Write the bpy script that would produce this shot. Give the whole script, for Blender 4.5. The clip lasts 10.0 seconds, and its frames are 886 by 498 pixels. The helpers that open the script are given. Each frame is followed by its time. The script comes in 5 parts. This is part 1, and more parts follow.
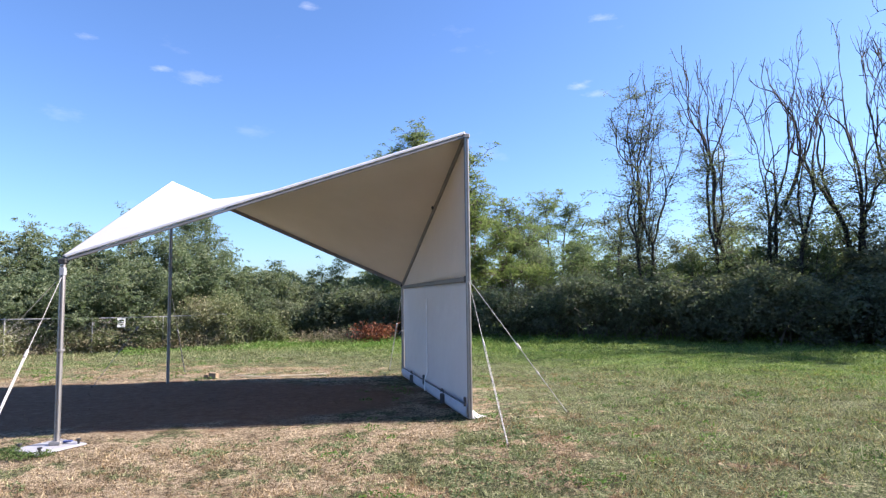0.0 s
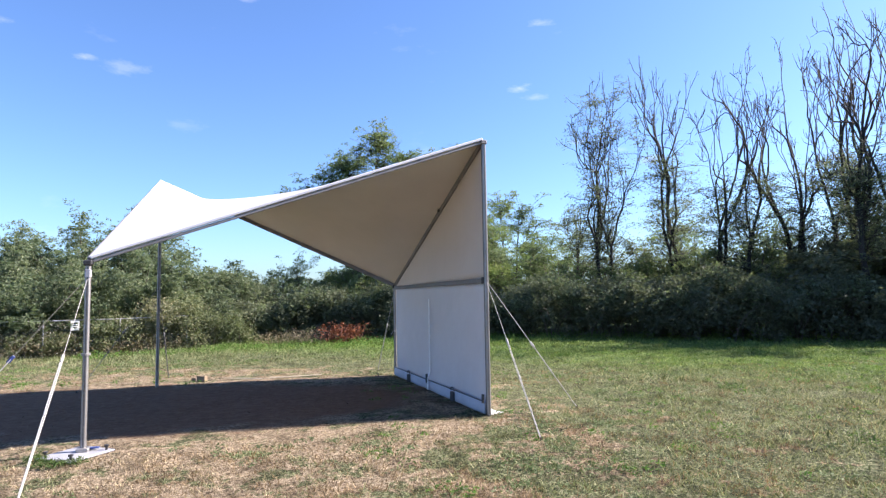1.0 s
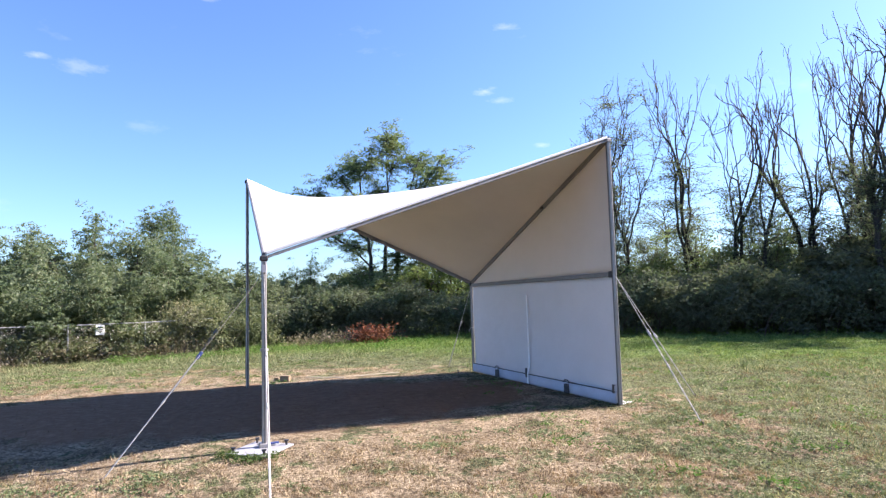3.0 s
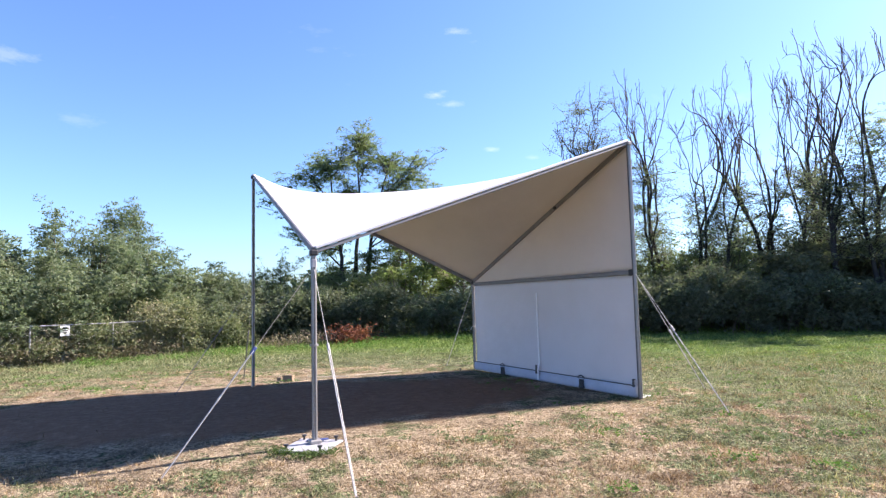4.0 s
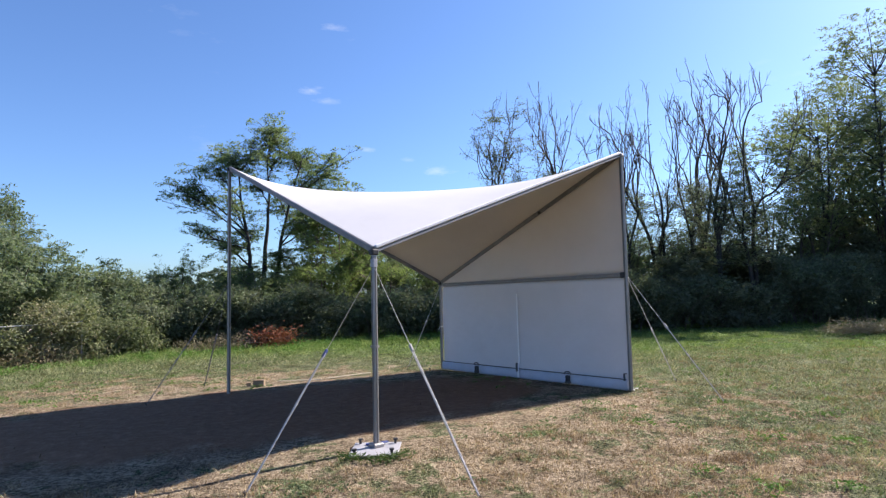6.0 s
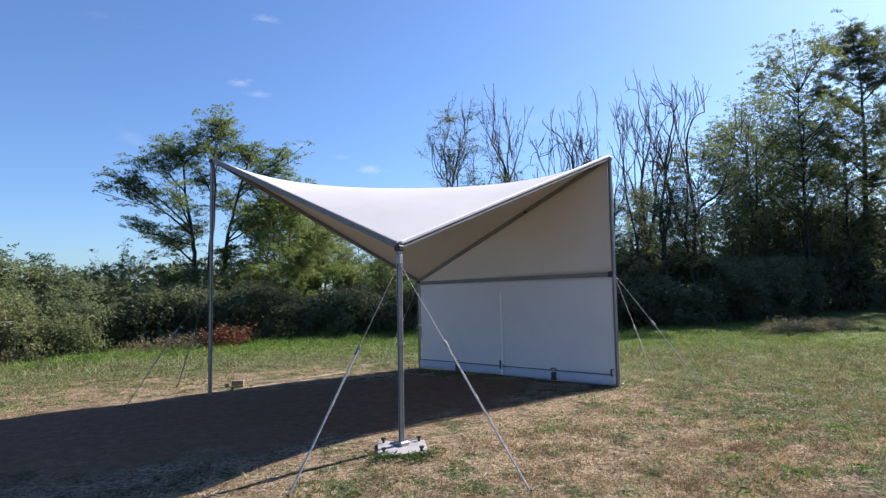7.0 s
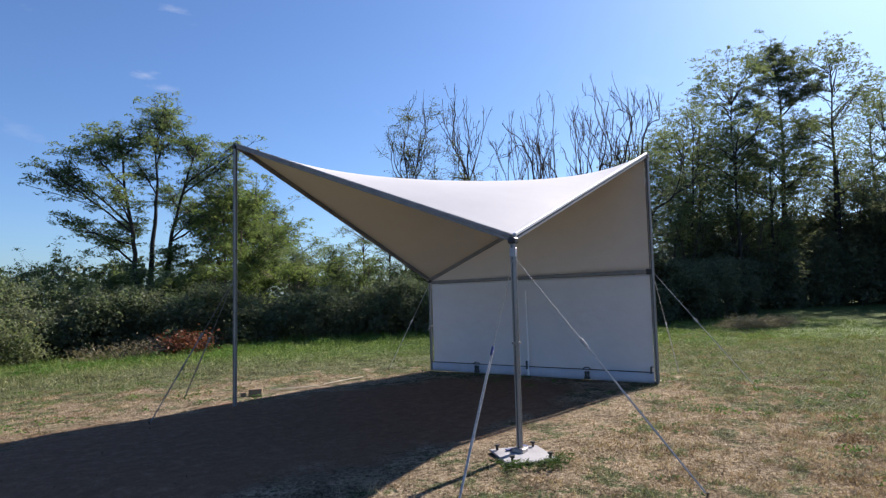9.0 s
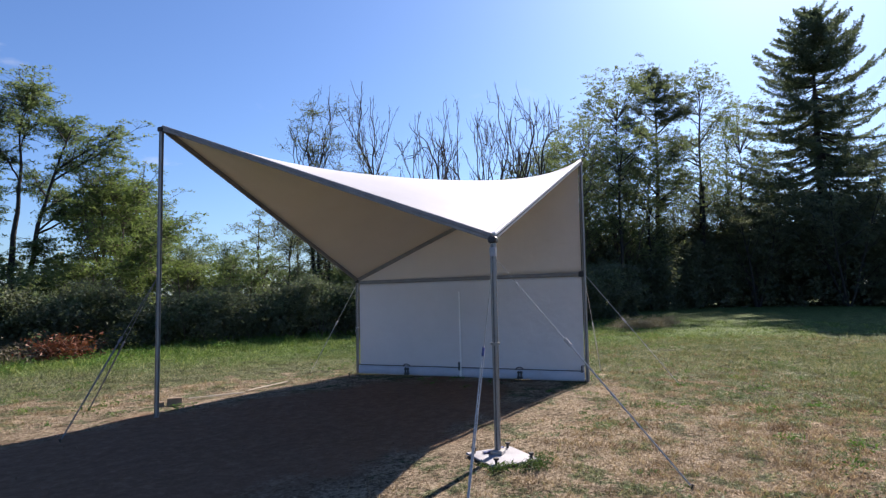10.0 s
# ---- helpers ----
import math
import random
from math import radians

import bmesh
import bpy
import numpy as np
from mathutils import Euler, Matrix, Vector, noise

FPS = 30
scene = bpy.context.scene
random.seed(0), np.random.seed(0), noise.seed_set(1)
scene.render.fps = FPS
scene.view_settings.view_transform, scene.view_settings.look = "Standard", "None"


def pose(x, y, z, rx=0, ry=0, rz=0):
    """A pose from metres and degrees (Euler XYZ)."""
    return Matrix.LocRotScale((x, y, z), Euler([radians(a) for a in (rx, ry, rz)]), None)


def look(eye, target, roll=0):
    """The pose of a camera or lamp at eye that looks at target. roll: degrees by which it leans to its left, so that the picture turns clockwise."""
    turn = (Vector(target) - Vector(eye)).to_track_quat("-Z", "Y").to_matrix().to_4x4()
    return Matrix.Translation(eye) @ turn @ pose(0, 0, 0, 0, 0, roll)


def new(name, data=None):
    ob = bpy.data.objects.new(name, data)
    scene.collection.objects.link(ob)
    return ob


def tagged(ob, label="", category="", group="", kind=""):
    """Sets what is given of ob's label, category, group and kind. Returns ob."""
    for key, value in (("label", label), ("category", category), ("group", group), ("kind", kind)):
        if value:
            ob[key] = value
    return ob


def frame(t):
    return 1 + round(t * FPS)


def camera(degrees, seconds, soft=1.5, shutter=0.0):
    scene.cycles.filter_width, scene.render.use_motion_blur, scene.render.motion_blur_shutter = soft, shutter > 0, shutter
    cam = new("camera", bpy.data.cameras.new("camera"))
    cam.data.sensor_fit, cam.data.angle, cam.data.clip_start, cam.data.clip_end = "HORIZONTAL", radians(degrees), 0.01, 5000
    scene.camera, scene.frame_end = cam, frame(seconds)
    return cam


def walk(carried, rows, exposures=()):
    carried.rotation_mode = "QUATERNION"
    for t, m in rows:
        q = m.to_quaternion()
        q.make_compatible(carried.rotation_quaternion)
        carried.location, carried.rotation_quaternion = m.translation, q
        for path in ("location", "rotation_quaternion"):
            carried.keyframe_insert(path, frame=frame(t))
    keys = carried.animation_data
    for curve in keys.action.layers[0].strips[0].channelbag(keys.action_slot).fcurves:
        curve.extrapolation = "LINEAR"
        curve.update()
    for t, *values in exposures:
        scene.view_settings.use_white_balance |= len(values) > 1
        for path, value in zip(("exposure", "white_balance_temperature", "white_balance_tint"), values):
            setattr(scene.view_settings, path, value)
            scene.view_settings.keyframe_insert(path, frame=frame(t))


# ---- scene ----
cam = camera(74.4, 10.0, 1.3)
PATH = [
    (0, (0.219, -0.636, 1.773), (0.16, 1.357, 1.923), -0.7),
    (0.5, (-0.33, -0.741, 1.806), (-0.174, 1.248, 1.951), -0.6),
    (1, (-0.918, -0.868, 1.808), (-0.775, 1.122, 1.954), -0.9),
    (1.5, (-1.53, -0.899, 1.775), (-1.381, 1.09, 1.929), -1.2),
    (2, (-2.173, -0.881, 1.769), (-2.01, 1.107, 1.925), -1.5),
    (2.5, (-2.778, -0.846, 1.766), (-2.582, 1.139, 1.919), -1.6),
    (4, (-4.582, -0.675, 1.688), (-4.157, 1.273, 1.844), -1.4),
    (4.5, (-5.128, -0.571, 1.697), (-4.613, 1.355, 1.853), -1.4),
    (5, (-5.672, -0.439, 1.709), (-5.076, 1.464, 1.863), -1.4),
    (5.5, (-6.19, -0.279, 1.717), (-5.482, 1.585, 1.869), -1.4),
    (6, (-6.676, -0.087, 1.734), (-5.844, 1.725, 1.883), -1.3),
    (7.5, (-8.045, 0.753, 1.706), (-6.947, 2.418, 1.853), -1.2),
    (8, (-8.447, 1.158, 1.663), (-7.321, 2.804, 1.816), -1.5),
    (8.5, (-8.787, 1.611, 1.672), (-7.668, 3.262, 1.824), -1.8),
    (9, (-9.08, 2.024, 1.688), (-7.817, 3.568, 1.836), -1.4),
    (9.5, (-9.379, 2.427, 1.672), (-7.939, 3.807, 1.822), -1.0),
    (10, (-9.64, 2.866, 1.685), (-8.098, 4.131, 1.831), -1.0),
]
EXPOSURES = ((0.0, 1.77, 6620, 18), (0.5, 1.86, 6650, 19), (1.5, 1.82, 6620, 18), (2.5, 1.93, 6680, 19), (4.0, 2.00, 6720, 21), (4.5, 1.93, 6720, 21), (5.5, 1.59, 6700, 18), (6.0, 1.44, 6660, 16), (7.5, 1.20, 6730, 15),
             (8.5, 1.08, 6730, 15), (9.0, 1.04, 6710, 15), (10.0, 1.08, 6700, 18))
walk(cam, [(t, look(eye, target, roll)) for t, eye, target, roll in PATH], EXPOSURES)

# ---- light ----
SUN_ELEVATION, SUN_AZIMUTH = radians(38.2), radians(83.1)      # azimuth clockwise from +y
world = bpy.data.worlds.new("sky")
scene.world = world
world.use_nodes = True
wn = world.node_tree
wn.nodes.clear()
sky = wn.nodes.new("ShaderNodeTexSky")
sky.sky_type = "NISHITA"
sky.sun_disc = False
sky.sun_elevation, sky.sun_rotation = SUN_ELEVATION, SUN_AZIMUTH
sky.air_density, sky.dust_density, sky.ozone_density = 1.0, 0.75, 2.0
sky_background = wn.nodes.new("ShaderNodeBackground")
sky_background.inputs["Strength"].default_value = 0.060
# thin wisps of cloud, as wide as the whole dome
sky_dir = wn.nodes.new("ShaderNodeTexCoord")
sky_map = wn.nodes.new("ShaderNodeMapping")
sky_map.inputs["Scale"].default_value = (1.0, 1.0, 2.6)
sky_map.inputs["Location"].default_value = (0.35, 0.1, 0.2)
wisp = wn.nodes.new("ShaderNodeTexNoise")
wisp.inputs["Scale"].default_value, wisp.inputs["Detail"].default_value, wisp.inputs["Roughness"].default_value = 5.5, 6.0, 0.6
wisp_ramp = wn.nodes.new("ShaderNodeValToRGB")
wisp_ramp.color_ramp.elements[0].position, wisp_ramp.color_ramp.elements[1].position = 0.63, 0.82
wisp_ramp.color_ramp.elements[1].color = (0.12, 0.12, 0.12, 1)
wisp_mix = wn.nodes.new("ShaderNodeMixRGB")
wisp_mix.inputs["Color2"].default_value = (8.5, 8.6, 8.8, 1)
sky_out = wn.nodes.new("ShaderNodeOutputWorld")
wn.links.new(sky_dir.outputs["Generated"], sky_map.inputs["Vector"])
wn.links.new(sky_map.outputs["Vector"], wisp.inputs["Vector"])
wn.links.new(wisp.outputs["Fac"], wisp_ramp.inputs["Fac"])

ragged = wn.nodes.new("ShaderNodeTexNoise")
ragged.inputs["Scale"].default_value, ragged.inputs["Detail"].default_value, ragged.inputs["Roughness"].default_value = 34.0, 6.0, 0.65
wn.links.new(sky_map.outputs["Vector"], ragged.inputs["Vector"])
cloud_sum = wisp_ramp.outputs["Color"]
# azimuth, elevation, half width in degrees, and how thick each scrap of cloud is
for azimuth, elevation, wide, thick in ((-28.0, 19.7, 1.3, 0.55), (-24.8, 19.4, 2.6, 0.35), (-33.6, 21.3, 1.2, 0.4), (-35.3, 15.0, 2.2, 0.22), (-14.9, 26.4, 1.5, 0.5), (12.0, 19.3, 1.6, 0.6), (13.6, 18.4, 1.5, 0.45),
                                        (24.3, 11.9, 2.0, 0.65), (17.4, 14.0, 1.0, 0.5), (14.3, 24.9, 1.6, 0.45), (-20.0, 15.2, 2.4, 0.18), (21.4, 13.0, 1.0, 0.3)):
    az, el = radians(azimuth), radians(elevation)
    away = wn.nodes.new("ShaderNodeVectorMath")
    away.operation = "SUBTRACT"
    away.inputs[1].default_value = (math.sin(az) * math.cos(el), math.cos(az) * math.cos(el), math.sin(el))
    flatten = wn.nodes.new("ShaderNodeVectorMath")
    flatten.operation = "MULTIPLY"
    flatten.inputs[1].default_value = (0.8, 0.8, 2.6)
    reach = wn.nodes.new("ShaderNodeVectorMath")
    reach.operation = "LENGTH"
    soft = wn.nodes.new("ShaderNodeMapRange")
    soft.inputs["From Min"].default_value, soft.inputs["From Max"].default_value = radians(wide), 0.0
    soft.inputs["To Max"].default_value = 0.62
    edge = wn.nodes.new("ShaderNodeMath")
    edge.operation = "ADD"
    body = wn.nodes.new("ShaderNodeMapRange")
    body.inputs["From Min"].default_value, body.inputs["From Max"].default_value = 0.74, 1.12
    body.inputs["To Max"].default_value = 0.32 * thick
    add = wn.nodes.new("ShaderNodeMath")
    add.operation = "MAXIMUM"
    wn.links.new(sky_dir.outputs["Generated"], away.inputs[0])
    wn.links.new(away.outputs["Vector"], flatten.inputs[0])
    wn.links.new(flatten.outputs["Vector"], reach.inputs[0])
    wn.links.new(reach.outputs["Value"], soft.inputs["Value"])
    wn.links.new(soft.outputs["Result"], edge.inputs[0])
    wn.links.new(ragged.outputs["Fac"], edge.inputs[1])
    wn.links.new(edge.outputs["Value"], body.inputs["Value"])
    wn.links.new(cloud_sum, add.inputs[0])
    wn.links.new(body.outputs["Result"], add.inputs[1])
    cloud_sum = add.outputs["Value"]
sky_tint = wn.nodes.new("ShaderNodeMixRGB")          # a clear, deep blue late-summer sky
sky_tint.blend_type = "MULTIPLY"
sky_tint.inputs["Fac"].default_value = 1.0
sky_tint.inputs["Color2"].default_value = (0.675, 0.945, 1.29, 1)
wn.links.new(sky.outputs["Color"], sky_tint.inputs["Color1"])
wn.links.new(sky_tint.outputs["Color"], wisp_mix.inputs["Color1"])
wn.links.new(cloud_sum, wisp_mix.inputs["Fac"])
wn.links.new(wisp_mix.outputs["Color"], sky_background.inputs["Color"])
wn.links.new(sky_background.outputs["Background"], sky_out.inputs["Surface"])

sun_dir = Vector((math.sin(SUN_AZIMUTH) * math.cos(SUN_ELEVATION), math.cos(SUN_AZIMUTH) * math.cos(SUN_ELEVATION), math.sin(SUN_ELEVATION)))
sun = new("sun", bpy.data.lights.new("sun", "SUN"))
sun.data.energy, sun.data.angle, sun.data.color = 5.0, radians(0.53), (1.0, 0.935, 0.83)
sun.matrix_world = look(sun_dir * 60, (0, 0, 0))


# ---- materials ----
def node_material(name, rough=0.6, metal=0.0):
    m = bpy.data.materials.new(name)
    m.use_nodes = True
    nt = m.node_tree
    b = nt.nodes["Principled BSDF"]
    b.inputs["Roughness"].default_value, b.inputs["Metallic"].default_value = rough, metal
    return m, nt, b


def ramp(nt, source, stops):
    r = nt.nodes.new("ShaderNodeValToRGB")
    while len(r.color_ramp.elements) < len(stops):
        r.color_ramp.elements.new(0.5)
    for e, (p, c) in zip(r.color_ramp.elements, stops):
        e.position, e.color = p, (*c, 1) if len(c) == 3 else c
    nt.links.new(source, r.inputs["Fac"])
    return r.outputs["Color"]


def noise_of(nt, scale, detail=4.0, rough=0.55, where="Position", stretch=(1, 1, 1)):
    if where == "Position":
        src = nt.nodes.new("ShaderNodeNewGeometry").outputs["Position"]
    else:
        src = nt.nodes.new("ShaderNodeTexCoord").outputs["Object"]
    mp = nt.nodes.new("ShaderNodeMapping")
    mp.inputs["Scale"].default_value = stretch
    n = nt.nodes.new("ShaderNodeTexNoise")
    n.inputs["Scale"].default_value, n.inputs["Detail"].default_value, n.inputs["Roughness"].default_value = scale, detail, rough
    nt.links.new(src, mp.inputs["Vector"])
    nt.links.new(mp.outputs["Vector"], n.inputs["Vector"])
    return n.outputs["Fac"]


def mixed(nt, fac, a, b, kind="MIX"):
    x = nt.nodes.new("ShaderNodeMixRGB")
    x.blend_type = kind
    for key, v in (("Fac", fac), ("Color1", a), ("Color2", b)):
        if isinstance(v, (int, float)):
            x.inputs[key].default_value = v
        elif isinstance(v, tuple):
            x.inputs[key].default_value = (*v, 1)
        else:
            nt.links.new(v, x.inputs[key])
    return x.outputs["Color"]


def maths(nt, op, a, b):
    x = nt.nodes.new("ShaderNodeMath")
    x.operation = op
    x.use_clamp = False
    for i, v in enumerate((a, b)):
        if isinstance(v, (int, float)):
            x.inputs[i].default_value = v
        else:
            nt.links.new(v, x.inputs[i])
    return x.outputs["Value"]


def bump(nt, bsdf, height, strength, distance):
    n = nt.nodes.new("ShaderNodeBump")
    n.inputs["Strength"].default_value, n.inputs["Distance"].default_value = strength, distance
    nt.links.new(height, n.inputs["Height"])
    nt.links.new(n.outputs["Normal"], bsdf.inputs["Normal"])


def speckled(name, c1, c2, rough=0.6, metal=0.0, scale=8.0, fine=60.0, relief=0.0, stretch=(1, 1, 1)):
    """A surface with two colours blended at a coarse and a fine scale."""
    m, nt, b = node_material(name, rough, metal)
    coarse, small = noise_of(nt, scale, 4, 0.6, "Object", stretch), noise_of(nt, fine, 3, 0.6, "Object", stretch)
    both = maths(nt, "ADD", maths(nt, "MULTIPLY", coarse, 0.65), maths(nt, "MULTIPLY", small, 0.35))
    nt.links.new(ramp(nt, both, ((0.35, c1), (0.65, c2))), b.inputs["Base Color"])
    rr = maths(nt, "ADD", maths(nt, "MULTIPLY", coarse, 0.25), rough - 0.12)
    nt.links.new(rr, b.inputs["Roughness"])
    if relief:
        bump(nt, b, small, 0.6, relief)
    return m


def leafy(name, colours, through_light=0.4, rough=0.5, patch=0.6):
    """Leaves: each one its own shade, with drifts of colour through the crown, thin enough to let light through."""
    m, nt, b = node_material(name, rough)
    geo = nt.nodes.new("ShaderNodeNewGeometry")
    drift = noise_of(nt, patch, 3, 0.5)
    f = maths(nt, "ADD", maths(nt, "MULTIPLY", geo.outputs["Random Per Island"], 0.42), maths(nt, "SUBTRACT", maths(nt, "MULTIPLY", drift, 0.95), 0.16))
    n = len(colours)
    col = ramp(nt, f, [(0.12 + 0.76 * i / (n - 1), c) for i, c in enumerate(colours)])
    nt.links.new(col, b.inputs["Base Color"])
    b.inputs["Specular IOR Level"].default_value = 0.2
    tr = nt.nodes.new("ShaderNodeBsdfTranslucent")
    nt.links.new(mixed(nt, 1.0, col, (1.0, 1.08, 0.76), "MULTIPLY"), tr.inputs["Color"])
    mx = nt.nodes.new("ShaderNodeMixShader")
    mx.inputs["Fac"].default_value = through_light
    out = nt.nodes["Material Output"]
    nt.links.new(b.outputs["BSDF"], mx.inputs[1])
    nt.links.new(tr.outputs["BSDF"], mx.inputs[2])
    nt.links.new(mx.outputs["Shader"], out.inputs["Surface"])
    return m


def fabric(name, colour, light_through, slack=0.6):
    m, nt, b = node_material(name, 0.55)
    stain = noise_of(nt, 1.3, 5, 0.6, "Object")
    weave = noise_of(nt, 900, 1, 0.5, "Object")
    col = ramp(nt, stain, ((0.3, tuple(c * 0.92 for c in colour)), (0.7, colour)))
    nt.links.new(col, b.inputs["Base Color"])
    wave = maths(nt, "ADD", maths(nt, "MULTIPLY", noise_of(nt, 2.2, 3, 0.5, "Object"), 1.0), maths(nt, "MULTIPLY", weave, 0.02))
    bump(nt, b, wave, slack, 0.04)
    tr = nt.nodes.new("ShaderNodeBsdfTranslucent")
    tr.inputs["Color"].default_value = (0.95, 0.84, 0.70, 1)
    mx = nt.nodes.new("ShaderNodeMixShader")
    mx.inputs["Fac"].default_value = light_through
    nt.links.new(b.outputs["BSDF"], mx.inputs[1])
    nt.links.new(tr.outputs["BSDF"], mx.inputs[2])
    nt.links.new(mx.outputs["Shader"], nt.nodes["Material Output"].inputs["Surface"])
    return m


def turf_zones(nt):
    """Where the field is green, worn to pale straw beside the tent, brown with soil, and painted dark for the tent's
    shade.
    """
    geo = nt.nodes.new("ShaderNodeNewGeometry")
    sep = nt.nodes.new("ShaderNodeSeparateXYZ")
    nt.links.new(geo.outputs["Position"], sep.inputs["Vector"])

    def slope(value, a, b, lo, hi):
        r = nt.nodes.new("ShaderNodeMapRange")
        r.inputs["From Min"].default_value, r.inputs["From Max"].default_value = a, b
        r.inputs["To Min"].default_value, r.inputs["To Max"].default_value = lo, hi
        nt.links.new(value, r.inputs["Value"])
        return r.outputs["Result"]

    slant = maths(nt, "ADD", sep.outputs["Y"], maths(nt, "MULTIPLY", sep.outputs["X"], 0.8))
    patch = maths(nt, "ADD", maths(nt, "MULTIPLY", noise_of(nt, 1.2, 5, 0.7), 1.2), maths(nt, "MULTIPLY", noise_of(nt, 4.2, 6, 0.8), 1.1))
    patch = maths(nt, "SUBTRACT", patch, 0.60)
    green = maths(nt, "ADD", patch, slope(slant, 8.0, 15.5, 0.0, 0.22))
    green = maths(nt, "ADD", green, slope(sep.outputs["X"], -2.0, 4.0, 0.0, 0.165))
    # trodden ground: within some metres of the tent's middle
    dx, dy = maths(nt, "ADD", sep.outputs["X"], 4.3), maths(nt, "SUBTRACT", sep.outputs["Y"], 9.4)
    dist = maths(nt, "SQRT", maths(nt, "ADD", maths(nt, "MULTIPLY", dx, dx), maths(nt, "MULTIPLY", dy, dy)), 0.0)
    worn = maths(nt, "ADD", slope(dist, 4.0, 9.5, 0.42, 0.0), maths(nt, "MULTIPLY", noise_of(nt, 1.1, 5, 0.7), 0.9))
    worn = ramp(nt, worn, ((0.52, (0, 0, 0)), (0.80, (1, 1, 1))))
    soil = ramp(nt, noise_of(nt, 2.6, 6, 0.75, stretch=(1, 1.2, 1)), ((0.50, (0, 0, 0)), (0.57, (1, 1, 1))))
    far = maths(nt, "ADD", maths(nt, "MULTIPLY", sep.outputs["Y"], 1.0), maths(nt, "MULTIPLY", sep.outputs["X"], 0.55))
    green = maths(nt, "ADD", green, slope(far, 12.0, 19.5, 0.0, 0.20))
    green = maths(nt, "ADD", green, slope(sep.outputs["Y"], 12.0, 18.0, 0.0, 0.13))
    green = maths(nt, "SUBTRACT", green, slope(dist, 4.0, 8.0, 0.12, 0.0))
    lush = ramp(nt, maths(nt, "ADD", slope(maths(nt, "ADD", sep.outputs["Y"], maths(nt, "MULTIPLY", sep.outputs["X"], 0.75)), 13.5, 21.0, 0.0, 0.75), maths(nt, "MULTIPLY", noise_of(nt, 1.3, 4, 0.7), 0.8)), ((0.45, (0, 0, 0)), (0.85, (1, 1, 1))))
    tone = ramp(nt, noise_of(nt, 1.9, 6, 0.78), ((0.37, (0.46, 0.44, 0.41)), (0.49, (0.97, 0.96, 0.95)), (0.61, (1.25, 1.25, 1.25))))
    # worn floor under the tent, its shade painted in as a dark brown oval
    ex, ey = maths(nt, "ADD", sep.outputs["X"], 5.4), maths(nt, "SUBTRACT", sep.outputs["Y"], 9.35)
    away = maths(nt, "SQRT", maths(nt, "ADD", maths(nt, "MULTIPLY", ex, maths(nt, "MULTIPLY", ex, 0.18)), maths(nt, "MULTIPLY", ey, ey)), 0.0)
    tent_shade = maths(nt, "ADD", slope(away, 1.0, 2.8, 0.68, 0.0), maths(nt, "MULTIPLY", noise_of(nt, 0.9, 6, 0.65), 0.75))
    tent_shade = ramp(nt, tent_shade, ((0.52, (0, 0, 0)), (0.72, (1, 1, 1))))
    return green, worn, soil, lush, tone, tent_shade


def ground_material():
    m, nt, b = node_material("dry_turf", 0.9)
    b.inputs["Specular IOR Level"].default_value = 0.1
    green, worn, soil, lush, tone, tent_shade = turf_zones(nt)
    fine = noise_of(nt, 26, 6, 0.75)
    grit = noise_of(nt, 120, 3, 0.7)
    straw = ramp(nt, fine, ((0.36, (0.080, 0.058, 0.043)), (0.5, (0.258, 0.191, 0.126)), (0.61, (0.49, 0.398, 0.268))))
    straw = mixed(nt, maths(nt, "MULTIPLY", soil, 0.75), straw, ramp(nt, fine, ((0.36, (0.04, 0.026, 0.017)), (0.60, (0.20, 0.122, 0.068)))))
    sand = ramp(nt, fine, ((0.37, (0.144, 0.110, 0.074)), (0.5, (0.335, 0.268, 0.19)), (0.61, (0.505, 0.418, 0.305))))
    grass = ramp(nt, fine, ((0.38, (0.030, 0.038, 0.018)), (0.52, (0.140, 0.162, 0.084)), (0.62, (0.32, 0.315, 0.195))))
    rich = ramp(nt, fine, ((0.36, (0.025, 0.055, 0.012)), (0.52, (0.115, 0.18, 0.058)), (0.66, (0.25, 0.31, 0.12))))
    col = mixed(nt, ramp(nt, green, ((0.50, (0, 0, 0)), (0.57, (1, 1, 1)))), mixed(nt, worn, straw, sand), mixed(nt, lush, grass, rich))
    col = mixed(nt, 0.35, col, ramp(nt, grit, ((0.3, (0.45, 0.45, 0.45)), (0.7, (1, 1, 1)))), "MULTIPLY")
    col = mixed(nt, 0.85, col, tone, "MULTIPLY")
    thatch = noise_of(nt, 12.0, 5, 0.85)
    col = mixed(nt, 0.85, col, ramp(nt, thatch, ((0.41, (0.28, 0.26, 0.24)), (0.50, (0.95, 0.95, 0.95)), (0.68, (1.0, 1.0, 1.0)))), "MULTIPLY")
    # dark brown that puts the tent's shade into the ground colour
    shade_brown = ramp(nt, noise_of(nt, 7.0, 6, 0.7), ((0.30, (0.105, 0.056, 0.033)), (0.52, (0.138, 0.076, 0.045)), (0.70, (0.195, 0.115, 0.072))))
    col = mixed(nt, maths(nt, "MULTIPLY", tent_shade, 0.92), col, shade_brown)
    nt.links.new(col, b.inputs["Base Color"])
    rise = maths(nt, "MULTIPLY", maths(nt, "ADD", fine, maths(nt, "MULTIPLY", grit, 0.4)), maths(nt, "SUBTRACT", 1.0, maths(nt, "MULTIPLY", tent_shade, 0.95)))
    bump(nt, b, rise, 1.0, 0.07)
    return m


